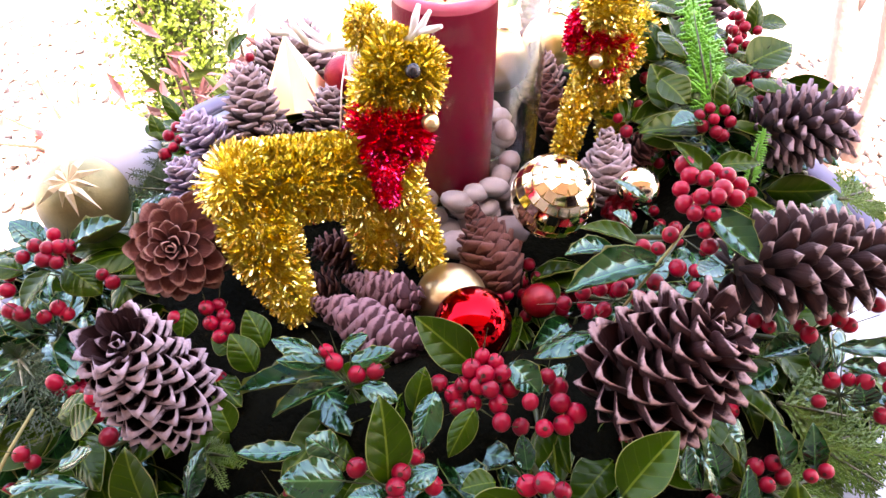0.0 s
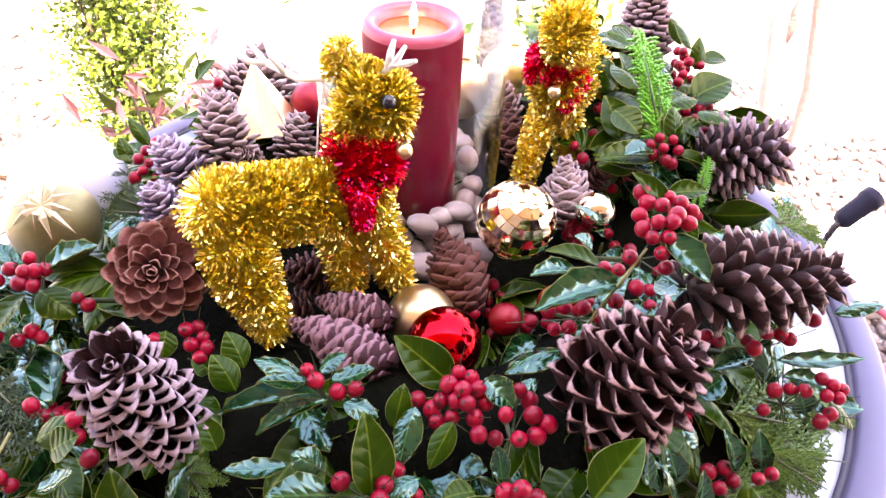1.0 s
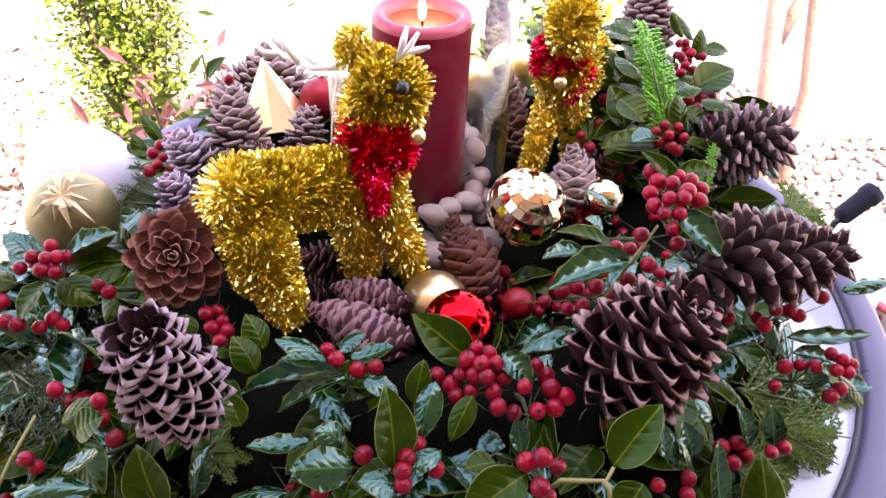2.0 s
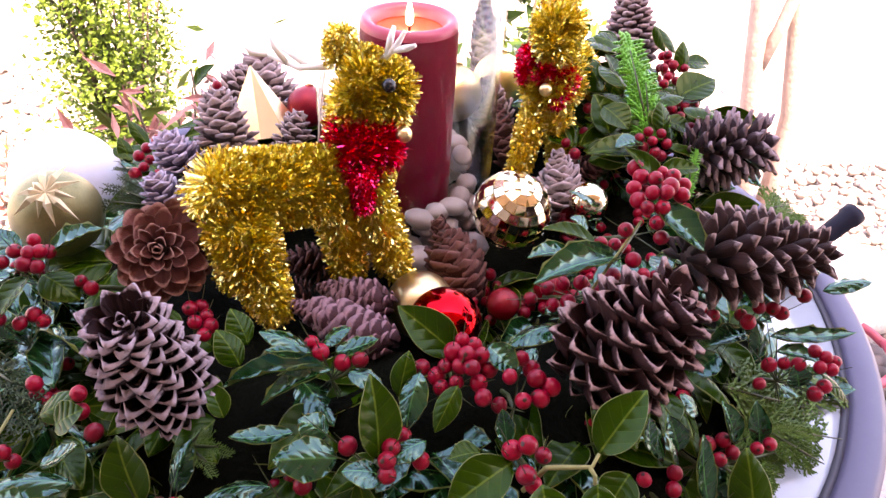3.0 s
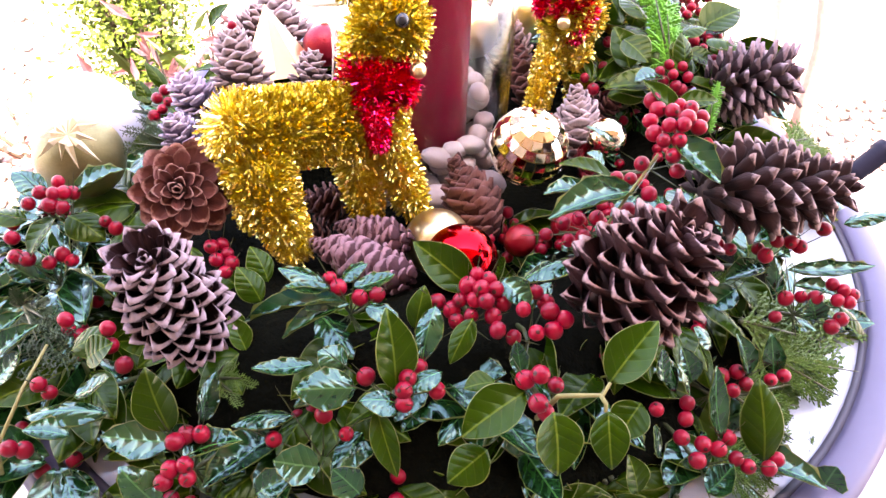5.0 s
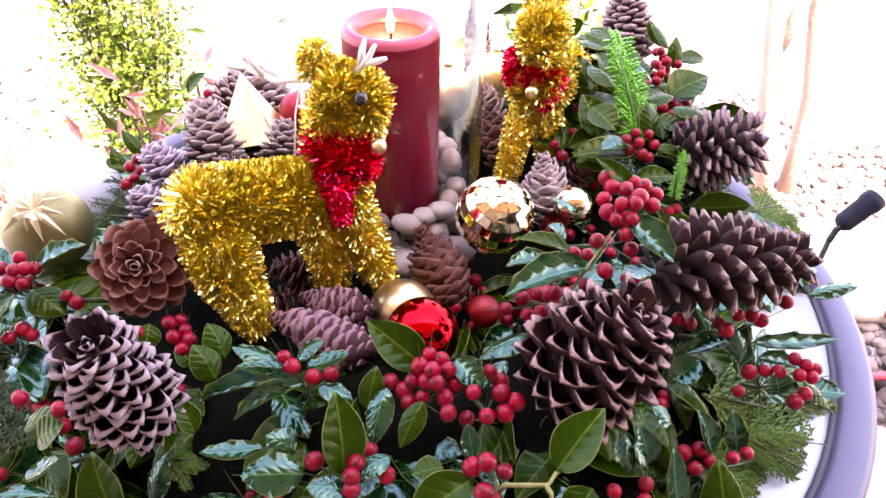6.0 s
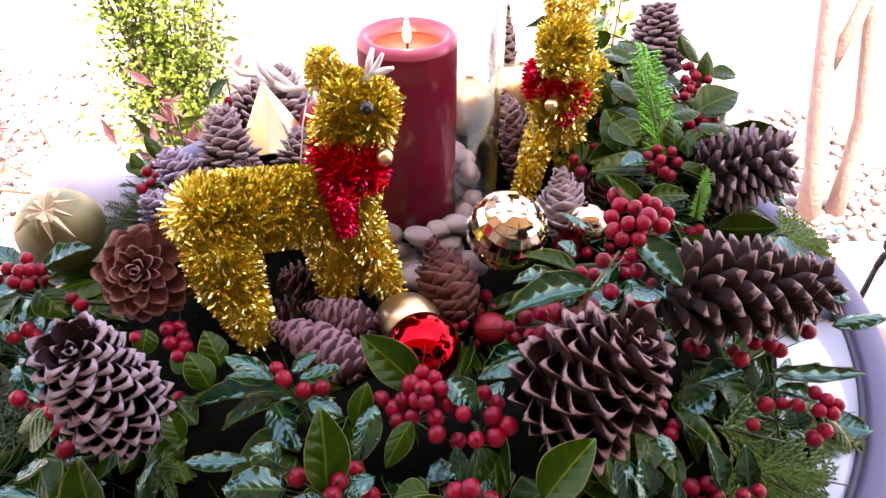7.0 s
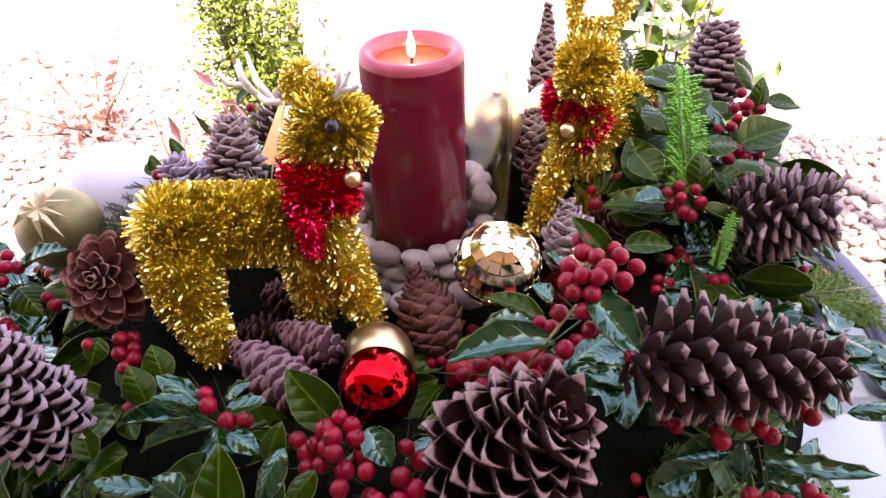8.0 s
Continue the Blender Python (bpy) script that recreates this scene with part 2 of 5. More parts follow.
# ---- building helpers ----
def finish(bm, name, materials, smooth=True):
    me = bpy.data.meshes.new(name)
    bm.to_mesh(me)
    bm.free()
    for m in materials if isinstance(materials, (list, tuple)) else [materials]:
        me.materials.append(m)
    if smooth:
        me.shade_smooth()
    return me


def part(name, bm, mat, parent=None, label="", smooth=True):
    ob = new(name, finish(bm, name, mat, smooth) if isinstance(bm, bmesh.types.BMesh) else bm)
    if parent:
        ob.parent = parent
    if label:
        ob["label"] = label
    return ob


def root(name, m, label, category, group="", kind=""):
    ob = new(name)
    ob.empty_display_size = 0.01
    ob.matrix_basis = m
    return tagged(ob, label, category, group, kind)


def from_lists(name, verts, faces, mat, smooth=False):
    me = bpy.data.meshes.new(name)
    me.from_pydata(verts, [], faces)
    me.materials.append(mat)
    if smooth:
        me.shade_smooth()
    return me


def lathe(profile, steps=48, bm=None, index=0):
    """Turn a list of (radius, height) round the z axis."""
    bm = bm or bmesh.new()
    rings = []
    for r, z in profile:
        if r < 1e-6:
            rings.append([bm.verts.new((0, 0, z))])
        else:
            rings.append([bm.verts.new((r * math.cos(6.28318 * i / steps), r * math.sin(6.28318 * i / steps), z)) for i in range(steps)])
    for a, b in zip(rings, rings[1:]):
        for i in range(steps):
            j = (i + 1) % steps
            if len(a) == 1 and len(b) == 1:
                continue
            if len(a) == 1:
                f = bm.faces.new((a[0], b[j], b[i]))
            elif len(b) == 1:
                f = bm.faces.new((a[i], a[j], b[0]))
            else:
                f = bm.faces.new((a[i], a[j], b[j], b[i]))
            f.material_index = index
    bmesh.ops.recalc_face_normals(bm, faces=bm.faces)
    return bm


def tube(bm, points, radii, sides=8, index=0):
    """A tapered round tube along points, with closed ends."""
    pts = [Vector(p) for p in points]
    rings = []
    for i, p in enumerate(pts):
        d = (pts[min(i + 1, len(pts) - 1)] - pts[max(i - 1, 0)]).normalized()
        a = d.orthogonal().normalized() if i == 0 else (a - d * a.dot(d)).normalized()
        c = d.cross(a)
        rings.append([bm.verts.new(p + (a * math.cos(6.28318 * k / sides) + c * math.sin(6.28318 * k / sides)) * radii[i]) for k in range(sides)])
    for r0, r1 in zip(rings, rings[1:]):
        for k in range(sides):
            f = bm.faces.new((r0[k], r0[(k + 1) % sides], r1[(k + 1) % sides], r1[k]))
            f.material_index, f.smooth = index, True
    for r, flip in ((rings[0], True), (rings[-1], False)):
        f = bm.faces.new(list(reversed(r)) if flip else r)
        f.material_index = index
    return bm


def aim(origin, direction, spin=0.0):
    """A pose whose z axis runs along direction."""
    q = Vector(direction).to_track_quat("Z", "Y").to_matrix().to_4x4()
    return Matrix.Translation(origin) @ q @ Matrix.Rotation(spin, 4, "Z")


def block(bm, lo, hi, bevel=0.0):
    m = Matrix.Translation([(a + b) / 2 for a, b in zip(lo, hi)]) @ Matrix.Diagonal([b - a for a, b in zip(lo, hi)] + [1])
    made = bmesh.ops.create_cube(bm, size=1, matrix=m)
    if bevel:
        edges = list({e for v in made["verts"] for e in v.link_edges})
        bmesh.ops.bevel(bm, geom=edges, offset=bevel, segments=2, affect="EDGES")
    return bm


def ball_mesh(name, mat, u=32, v=20):
    bm = bmesh.new()
    bmesh.ops.create_uvsphere(bm, u_segments=u, v_segments=v, radius=1)
    return finish(bm, name, mat)


# ---- the setting ----
GROUND_Z, TABLE_Z = 0.14, 0.838
bm = bmesh.new()
bmesh.ops.create_grid(bm, x_segments=60, y_segments=60, size=40, matrix=Matrix.Translation((0, 0, GROUND_Z)))
tagged(part("ground", bm, GROUND), "pale sunlit gravel ground of a garden bed", "ground", kind="structure")
# Unseen wall added behind the camera; its dark brown cuts bounce on the leaves.
wall = part("wall_unseen", block(bmesh.new(), (-6, -1.5, GROUND_Z), (6, -1.3, 2.6)), PLASTER, smooth=False)
tagged(wall, "plain unseen brown rendered wall behind the camera, dark to limit bounce light", "wall", kind="structure")
eave = part("ceiling_eave", block(bmesh.new(), (-3.0, -1.6, 2.6), (3.0, -0.08, 2.72)), SOFFIT, smooth=False)
tagged(eave, "plain warm wooden porch ceiling", "ceiling", kind="structure")


# ---- table ----
TX, TY, TR = 0.02, 0.40, 0.345
table = root("garden_table", pose(TX, TY, GROUND_Z), "round garden table with pale glass top and lavender-grey metal rim", "table")
h = TABLE_Z - GROUND_Z
part("tabletop", lathe([(0, h - 0.006), (TR - 0.03, h - 0.006), (TR - 0.028, h - 0.003), (TR - 0.03, h), (0, h)], 96), TABLE_TOP, table, "pale opal glass top")
part("gasket", lathe([(TR - 0.03, h - 0.004), (TR - 0.03, h + 0.001), (TR - 0.025, h + 0.001), (TR - 0.025, h - 0.004), (TR - 0.03, h - 0.004)], 96), GROOVE, table, "dark groove round the glass")
part("rim", lathe([(TR - 0.026, h - 0.02), (TR - 0.025, h + 0.001), (TR - 0.022, h + 0.004), (TR - 0.006, h + 0.004), (TR - 0.001, h), (TR, h - 0.012), (TR - 0.004, h - 0.02), (TR - 0.026, h - 0.02)], 96), TABLE_RIM, table, "lavender-grey metal rim")
for k in range(4):
    a = 0.785 + k * 1.5708
    x, y = math.cos(a), math.sin(a)
    part("leg", tube(bmesh.new(), [(x * 0.27, y * 0.27, 0), (x * 0.25, y * 0.25, 0.3), (x * 0.3, y * 0.3, h - 0.018)], [0.012, 0.011, 0.012], 12), TABLE_RIM, table)


# ---- wreath bed ----
CX, CY = 0.02, 0.39


def bed(x, y):
    """Height of the dark wreath bed over the table."""
    dx, dy = x - CX, y - CY
    r = math.hypot(dx, dy) / (1 + 0.06 * math.sin(2 * math.atan2(dy, dx) + 0.6))
    if r < 0.1:
        return 0.012
    up = min(1, (r - 0.1) / 0.06)
    down = max(0.0, min(1, (0.265 - r) / 0.07))
    return 0.012 + 0.048 * (up * up * (3 - 2 * up)) * (down * down * (3 - 2 * down))


# Base sheet under the greenery; its colour paints the shade between leaves.
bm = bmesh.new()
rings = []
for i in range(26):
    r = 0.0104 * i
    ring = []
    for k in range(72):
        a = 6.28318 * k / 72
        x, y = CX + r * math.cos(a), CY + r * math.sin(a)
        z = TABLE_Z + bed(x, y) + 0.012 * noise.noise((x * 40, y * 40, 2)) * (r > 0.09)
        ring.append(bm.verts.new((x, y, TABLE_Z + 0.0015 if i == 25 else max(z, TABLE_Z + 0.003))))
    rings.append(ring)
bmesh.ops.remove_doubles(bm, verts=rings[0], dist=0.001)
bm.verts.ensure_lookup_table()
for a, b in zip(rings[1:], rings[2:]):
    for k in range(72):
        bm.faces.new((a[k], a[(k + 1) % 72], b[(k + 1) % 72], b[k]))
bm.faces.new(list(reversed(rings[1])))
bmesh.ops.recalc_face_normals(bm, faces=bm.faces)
tagged(part("wreath_base", bm, GAP_SHADE), "wreath base under the greenery on the table, blackened as shade between leaves", "wreath base")


# ---- pine cones ----
def scale_mesh(name, mat, tip=0.08, wide=0.36, cup=0.3, thick=0.075, back=0.03, side=0.42):
    """One woody scale: narrow foot, spoon-shaped blade, thick rounded lip with a small point. It runs along +y, its inner side up."""
    rows = [(0.0, 0.34), (0.35, 0.58), (0.62, 0.9), (0.82, 1.0), (0.93, 0.92), (1.0, 0.72)]
    bm = bmesh.new()
    rim = bm.verts.layers.float.new("rim")
    top, low = [], []
    for y, w in rows:
        t_row, l_row = [], []
        for x in (-1, -0.86, -0.45, 0, 0.45, 0.86, 1):
            px = x * w * wide
            z = cup * (x * w) ** 2 * wide + 0.16 * y ** 3
            yy = y - 0.17 * x * x * y + (tip * (1 - min(1.0, abs(x) * 1.6)) if y == 1.0 else 0.0)
            th = thick * (0.35 + 0.9 * y ** 3) * (1 - 0.5 * abs(x))
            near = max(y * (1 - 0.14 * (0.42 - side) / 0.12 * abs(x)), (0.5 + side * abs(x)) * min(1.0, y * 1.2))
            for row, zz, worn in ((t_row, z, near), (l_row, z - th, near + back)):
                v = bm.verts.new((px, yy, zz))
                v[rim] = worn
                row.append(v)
        top.append(t_row)
        low.append(l_row)
    for i in range(len(rows) - 1):
        for j in range(6):
            bm.faces.new((top[i][j], top[i][j + 1], top[i + 1][j + 1], top[i + 1][j]))
            bm.faces.new((low[i][j], low[i + 1][j], low[i + 1][j + 1], low[i][j + 1]))
        bm.faces.new((top[i][0], top[i + 1][0], low[i + 1][0], low[i][0]))
        bm.faces.new((top[i][6], low[i][6], low[i + 1][6], top[i + 1][6]))
    for j in range(6):
        bm.faces.new((top[-1][j], top[-1][j + 1], low[-1][j + 1], low[-1][j]))
    bmesh.ops.recalc_face_normals(bm, faces=bm.faces)
    return finish(bm, name, mat)


def pinecone(base, tip, radius, mat, label, count=70, opened=1.0, blunt=0.35, wide=0.36, point=0.08, foot=96, crown=26, inner=13, group="pine cones", spin=0.0, thick=0.075, cup=0.3, back=0.03, heart=0.3, side=0.42):
    """base and tip are the two ends; opened: 1 for spread scales, 0.4 for a shut cone; blunt: how wide the tip stays."""
    base, tip = Vector(base), Vector(tip)
    length = (tip - base).length
    cone = root("pine_cone", aim(base, tip - base, spin), label, "pine cone", group)
    core = radius * (heart if opened > 0.6 else 0.62)
    part("core", lathe([(0, length * 0.12), (core * 0.8, length * 0.14), (core, length * 0.3), (core * 0.7, length * 0.7), (core * 0.2, length * 0.9), (0, length * 0.92)], 14), CORE, cone)
    mesh = scale_mesh("scale", mat, point, wide, cup, thick, back, side)
    for i in range(count):
        f = (i + 0.5) / count
        a = i * 2.39996
        # outline of the cone: round foot, full middle, narrower tip
        full = math.sin(min(1.0, (f + 0.16) / 0.42) * 1.5708) * (1 - (1 - blunt) * max(0.0, (f - 0.35) / 0.65) ** 1.5)
        out = radius * full
        lean = radians(foot - (foot - crown) * f ** 1.3) if opened > 0.6 else radians(52 - 36 * f)
        lean *= 0.9 + 0.2 * rng.random()
        size = max(0.42 * radius, (out - core * 0.5) / max(0.55, math.sin(lean)))
        z = length * (0.06 + 0.86 * f) - size * math.cos(lean) * 0.55
        m = Matrix.Rotation(a, 4, "Z") @ Matrix.Translation((0, core * 0.45 * (1 - 0.6 * f), z)) @ Matrix.Rotation(1.5708 - lean, 4, "X")
        m = m @ Matrix.Rotation(rng.uniform(-0.18, 0.18), 4, "Y") @ Matrix.Rotation(rng.uniform(-0.12, 0.12), 4, "Z") @ Matrix.Diagonal((size * rng.uniform(0.84, 1.14), size * rng.uniform(0.86, 1.06), size, 1))
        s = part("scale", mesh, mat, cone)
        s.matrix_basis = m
    for k in range(inner if opened > 0.6 else 7):
        # small inner scales that close the tip
        lean = radians(14 + 4.0 * k)
        size = radius * (0.3 + 0.02 * k)
        m = Matrix.Rotation(k * 2.39996, 4, "Z") @ Matrix.Translation((0, radius * 0.02 * k * blunt, length * 0.9 - size * 0.5)) @ Matrix.Rotation(1.5708 - lean, 4, "X")
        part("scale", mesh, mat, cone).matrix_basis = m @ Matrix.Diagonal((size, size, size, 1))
    return cone


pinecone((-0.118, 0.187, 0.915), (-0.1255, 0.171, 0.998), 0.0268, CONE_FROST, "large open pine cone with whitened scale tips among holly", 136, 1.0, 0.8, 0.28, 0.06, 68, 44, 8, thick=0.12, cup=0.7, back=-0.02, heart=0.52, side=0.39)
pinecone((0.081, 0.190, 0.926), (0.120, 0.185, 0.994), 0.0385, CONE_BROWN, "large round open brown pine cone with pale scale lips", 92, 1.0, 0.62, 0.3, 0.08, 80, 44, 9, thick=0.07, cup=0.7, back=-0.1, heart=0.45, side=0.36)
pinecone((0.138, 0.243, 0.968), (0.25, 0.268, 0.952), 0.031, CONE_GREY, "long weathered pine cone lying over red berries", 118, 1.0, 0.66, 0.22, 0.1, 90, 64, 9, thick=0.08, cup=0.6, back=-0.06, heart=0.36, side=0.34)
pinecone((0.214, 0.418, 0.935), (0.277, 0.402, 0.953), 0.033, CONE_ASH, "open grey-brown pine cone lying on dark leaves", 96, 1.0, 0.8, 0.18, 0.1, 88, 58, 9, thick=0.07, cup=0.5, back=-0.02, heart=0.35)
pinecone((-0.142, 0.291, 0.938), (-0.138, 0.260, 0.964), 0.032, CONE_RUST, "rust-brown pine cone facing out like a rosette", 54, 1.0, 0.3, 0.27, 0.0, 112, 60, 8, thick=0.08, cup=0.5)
pinecone((0.047, 0.316, 0.872), (0.019, 0.348, 0.925), 0.024, CONE_DARK, "dark slender pine cone leaning at the candle vase", 90, 0.4, 0.35, 0.42)
pinecone((-0.006, 0.240, 0.906), (-0.075, 0.272, 0.915), 0.019, CONE_MAUVE, "closed mauve-brown pine cone lying under the reindeer", 96, 0.4, 0.5, 0.42, 0.02)
pinecone((-0.006, 0.284, 0.898), (-0.062, 0.303, 0.901), 0.016, CONE_MAUVE, "small closed pine cone lying under the reindeer", 80, 0.4, 0.5, 0.42, 0.02)
pinecone((-0.045, 0.338, 0.886), (-0.085, 0.341, 0.893), 0.018, CONE_DARK, "dark pine cone in shade under the reindeer", 50)
pinecone((-0.060, 0.312, 0.884), (-0.090, 0.307, 0.888), 0.014, CONE_DARK, "small dark pine cone in shade under the reindeer", 40)
pinecone((-0.127, 0.410, 0.915), (-0.138, 0.441, 0.975), 0.025, CONE_PALE, "upright grey-brown pine cone beside a gold star", 84, 1.0, 0.4, 0.32)
pinecone((-0.090, 0.430, 0.915), (-0.081, 0.458, 0.948), 0.018, CONE_PALE, "small upright pine cone beside a gold star", 54, 1.0, 0.4)
pinecone((-0.113, 0.562, 0.872), (-0.132, 0.587, 0.942), 0.032, CONE_PALE, "large open pine cone behind a gold star", 74, 1.0, 0.5)
pinecone((-0.168, 0.526, 0.895), (-0.136, 0.560, 0.943), 0.022, CONE_PALE, "pine cone leaning behind a gold star", 60, 1.0, 0.4)
pinecone((-0.113, 0.425, 0.915), (-0.119, 0.404, 0.945), 0.014, CONE_PALE, "small pine cone under a gold star", 44, 1.0, 0.4)
pinecone((-0.152, 0.402, 0.915), (-0.169, 0.403, 0.955), 0.021, CONE_LILAC, "small mauve pine cone beside red berries", 56, 1.0, 0.5)
pinecone((-0.154, 0.350, 0.915), (-0.165, 0.354, 0.953), 0.017, CONE_LILAC, "small mauve pine cone behind the rosette cone", 50, 1.0, 0.5)
pinecone((0.122, 0.390, 0.888), (0.113, 0.400, 0.950), 0.022, CONE_PALE, "upright pine cone beside the mirror ball", 84, 0.5, 0.45, 0.4)
pinecone((0.130, 0.425, 0.90), (0.155, 0.42, 0.928), 0.016, CONE_DARK, "small dark pine cone beside the mirror ball", 44)
pinecone((0.2285, 0.588, 0.925), (0.222, 0.615, 0.995), 0.030, CONE_ASH, "upright pine cone at the back of the wreath", 96, 1.0, 0.7, 0.3, 0.05, 78, 46, 9, thick=0.1, cup=0.5, heart=0.5)
pinecone((0.085, 0.575, 0.89), (0.081, 0.633, 1.01), 0.018, CONE_GREY, "tall slender pine cone at the back of the wreath", 100, 0.5, 0.5, 0.42)
pinecone((0.088, 0.525, 0.885), (0.076, 0.540, 0.945), 0.025, CONE_GREY, "pine cone behind the glass vase", 70, 0.5, 0.45, 0.4)
pinecone((0.098, 0.462, 0.885), (0.082, 0.500, 0.94), 0.018, CONE_DARK, "pine cone behind the second reindeer", 50, 0.5, 0.45, 0.4)


# ---- candle in its vase ----
VX, VY, VZ = 0.003, 0.444, TABLE_Z + 0.012
vase = root("glass_vase", pose(VX, VY, VZ), "clear glass cylinder vase holding pebbles and a candle", "vase")
part("wall", lathe([(0.0683, 0.011), (0.0685, 0.222), (0.0655, 0.222), (0.065, 0.011), (0.0683, 0.011)], 72), GLASS, vase).visible_shadow = False
part("lip", lathe([(0.0656, 0.2222), (0.0686, 0.2222), (0.0696, 0.2245), (0.0686, 0.2268), (0.067, 0.2268), (0.0656, 0.2222)], 72), GLASS, vase, "rounded clear glass lip").visible_shadow = False
part("base", lathe([(0, 0), (0.062, 0), (0.067, 0.003), (0.0683, 0.0108), (0.065, 0.0108), (0.061, 0.009), (0, 0.009)], 72), GLASS, vase).visible_shadow = False

CZ = 0.876
candle = root("pillar_candle", pose(VX, VY, CZ), "burning dark red pillar candle standing in pebbles", "candle")
H = 1.029 - CZ
part("wax_body", lathe([(0, 0), (0.034, 0), (0.0355, 0.003), (0.0352, 0.06), (0.0356, H - 0.012), (0.0352, H - 0.0055)], 64), WAX, candle)
part("wax_rim", lathe([(0.0353, H - 0.006), (0.0352, H - 0.003), (0.0335, H), (0.03, H + 0.0005), (0.0262, H - 0.002), (0.0245, H - 0.008)], 64), WAX_RIM, candle, "paler softened wax rim")
part("wax_pool", lathe([(0, H - 0.011), (0.012, H - 0.0112), (0.0252, H - 0.0085)], 48), WAX_POOL, candle, "glowing molten wax pool")
part("wick", tube(bmesh.new(), [(0, 0, H - 0.012), (0.0005, 0, H - 0.004), (0.001, 0, H - 0.003)], [0.001, 0.001, 0.0008], 8), WICK, candle)
part("flame", lathe([(0, H - 0.007), (0.002, H - 0.005), (0.0028, H - 0.001), (0.0022, H + 0.004), (0.001, H + 0.009), (0, H + 0.012)], 20), FLAME, candle, "small bright candle flame")


# ---- pebbles ----
def stone_mesh(name, mat, seed):
    bm = bmesh.new()
    bmesh.ops.create_icosphere(bm, subdivisions=2, radius=1)
    for v in bm.verts:
        v.co *= 1 + 0.16 * noise.noise(v.co * 1.1 + Vector((seed * 7.3, 0, 0)))
    return finish(bm, name, mat)


pebble_meshes = [stone_mesh("pebble", PEBBLE, k) for k in range(4)]
pr = random.Random(3)
for layer in range(4):
    for k in range(17):
        a = 6.28318 * (k + 0.5 * layer) / 17 + pr.uniform(-0.1, 0.1)
        r = 0.0505 + pr.uniform(-0.004, 0.003)
        if layer == 3 and math.sin(a) < 0.1:
            continue
        s = pr.uniform(0.0085, 0.0112)
        p = part("pebble", pebble_meshes[(k + layer) % 4], None)
        p.matrix_basis = Matrix.Translation((VX + r * math.cos(a), VY + r * math.sin(a), VZ + 0.016 + layer * 0.0125 + 0.012 * max(0, math.sin(a + 0.4)))) @ Euler((pr.uniform(-0.4, 0.4), pr.uniform(-0.4, 0.4), a)).to_matrix().to_4x4() @ Matrix.Diagonal((s * 0.95, s * 1.25, s * 0.72, 1))
        tagged(p, "smooth grey-brown river pebble in the glass vase", "pebble", "pebbles in the vase")
for x, y, z, s in ((0.034, 0.366, 0.878, 0.011), (0.012, 0.362, 0.876, 0.012), (-0.012, 0.364, 0.874, 0.010), (0.05, 0.374, 0.88, 0.012), (-0.03, 0.368, 0.876, 0.011)):
    p = part("pebble", pebble_meshes[int(s * 1000) % 4], None)
    p.matrix_basis = Matrix.Translation((x, y, z)) @ Matrix.Diagonal((s * 1.25, s, s * 0.75, 1))
    tagged(p, "smooth grey-brown river pebble at the foot of the vase", "pebble", "pebbles at the vase")


# ---- baubles ----
def bauble(place, r, mat, label, up=(0.1, 0.3, 1)):
    ob = root("bauble", aim(place, up), label, "bauble", "baubles")
    part("ball", ball_mesh("ball", mat, 48, 32), None, ob).matrix_basis = Matrix.Diagonal((r, r, r, 1))
    part("cap", lathe([(0, r * 1.16), (r * 0.17, r * 1.15), (r * 0.2, r * 1.08), (r * 0.22, r * 0.96), (0, r * 0.96)], 20), GOLD_SHINY, ob, "small gold cap")
    return ob


bauble((0.008, 0.297, 0.889), 0.0225, GOLD_SATIN, "satin gold bauble between pine cones", (0.4, 0.9, -0.3))
bauble((0.020, 0.258, 0.908), 0.0225, RED_SHINY, "shiny red glass bauble behind a holly leaf", (0.6, 0.5, -0.6))
bauble((0.047, 0.525, 0.934), 0.025, GOLD_SATIN, "satin gold bauble behind the glass vase")
bauble((0.094, 0.565, 0.930), 0.025, GOLD_SATIN, "satin gold bauble beside the second reindeer")
bauble((-0.080, 0.520, 0.922), 0.018, RED_SATIN, "ribbed red bauble behind the reindeer")
bauble((0.098, 0.306, 0.893), 0.013, DARK_RED, "dark red bauble half hidden under holly", (0.5, 0.9, -0.2))
bauble((0.062, 0.292, 0.893), 0.011, DARK_RED, "small red bauble half hidden under holly", (0.5, 0.9, -0.2))
bauble((0.130, 0.361, 0.928), 0.014, GOLD_SHINY, "small shiny gold bauble among berries", (0.4, 0.9, 0.2))
bauble((-0.226, 0.343, 0.930), 0.028, SILVER, "champagne glitter bauble with a star flower", (-0.2, 0.3, -0.9))
bauble((-0.270, 0.458, 0.882), 0.043, PEARL, "large white pearl bauble, tinted blue like its shaded side", (-0.4, 0.4, 0.3))

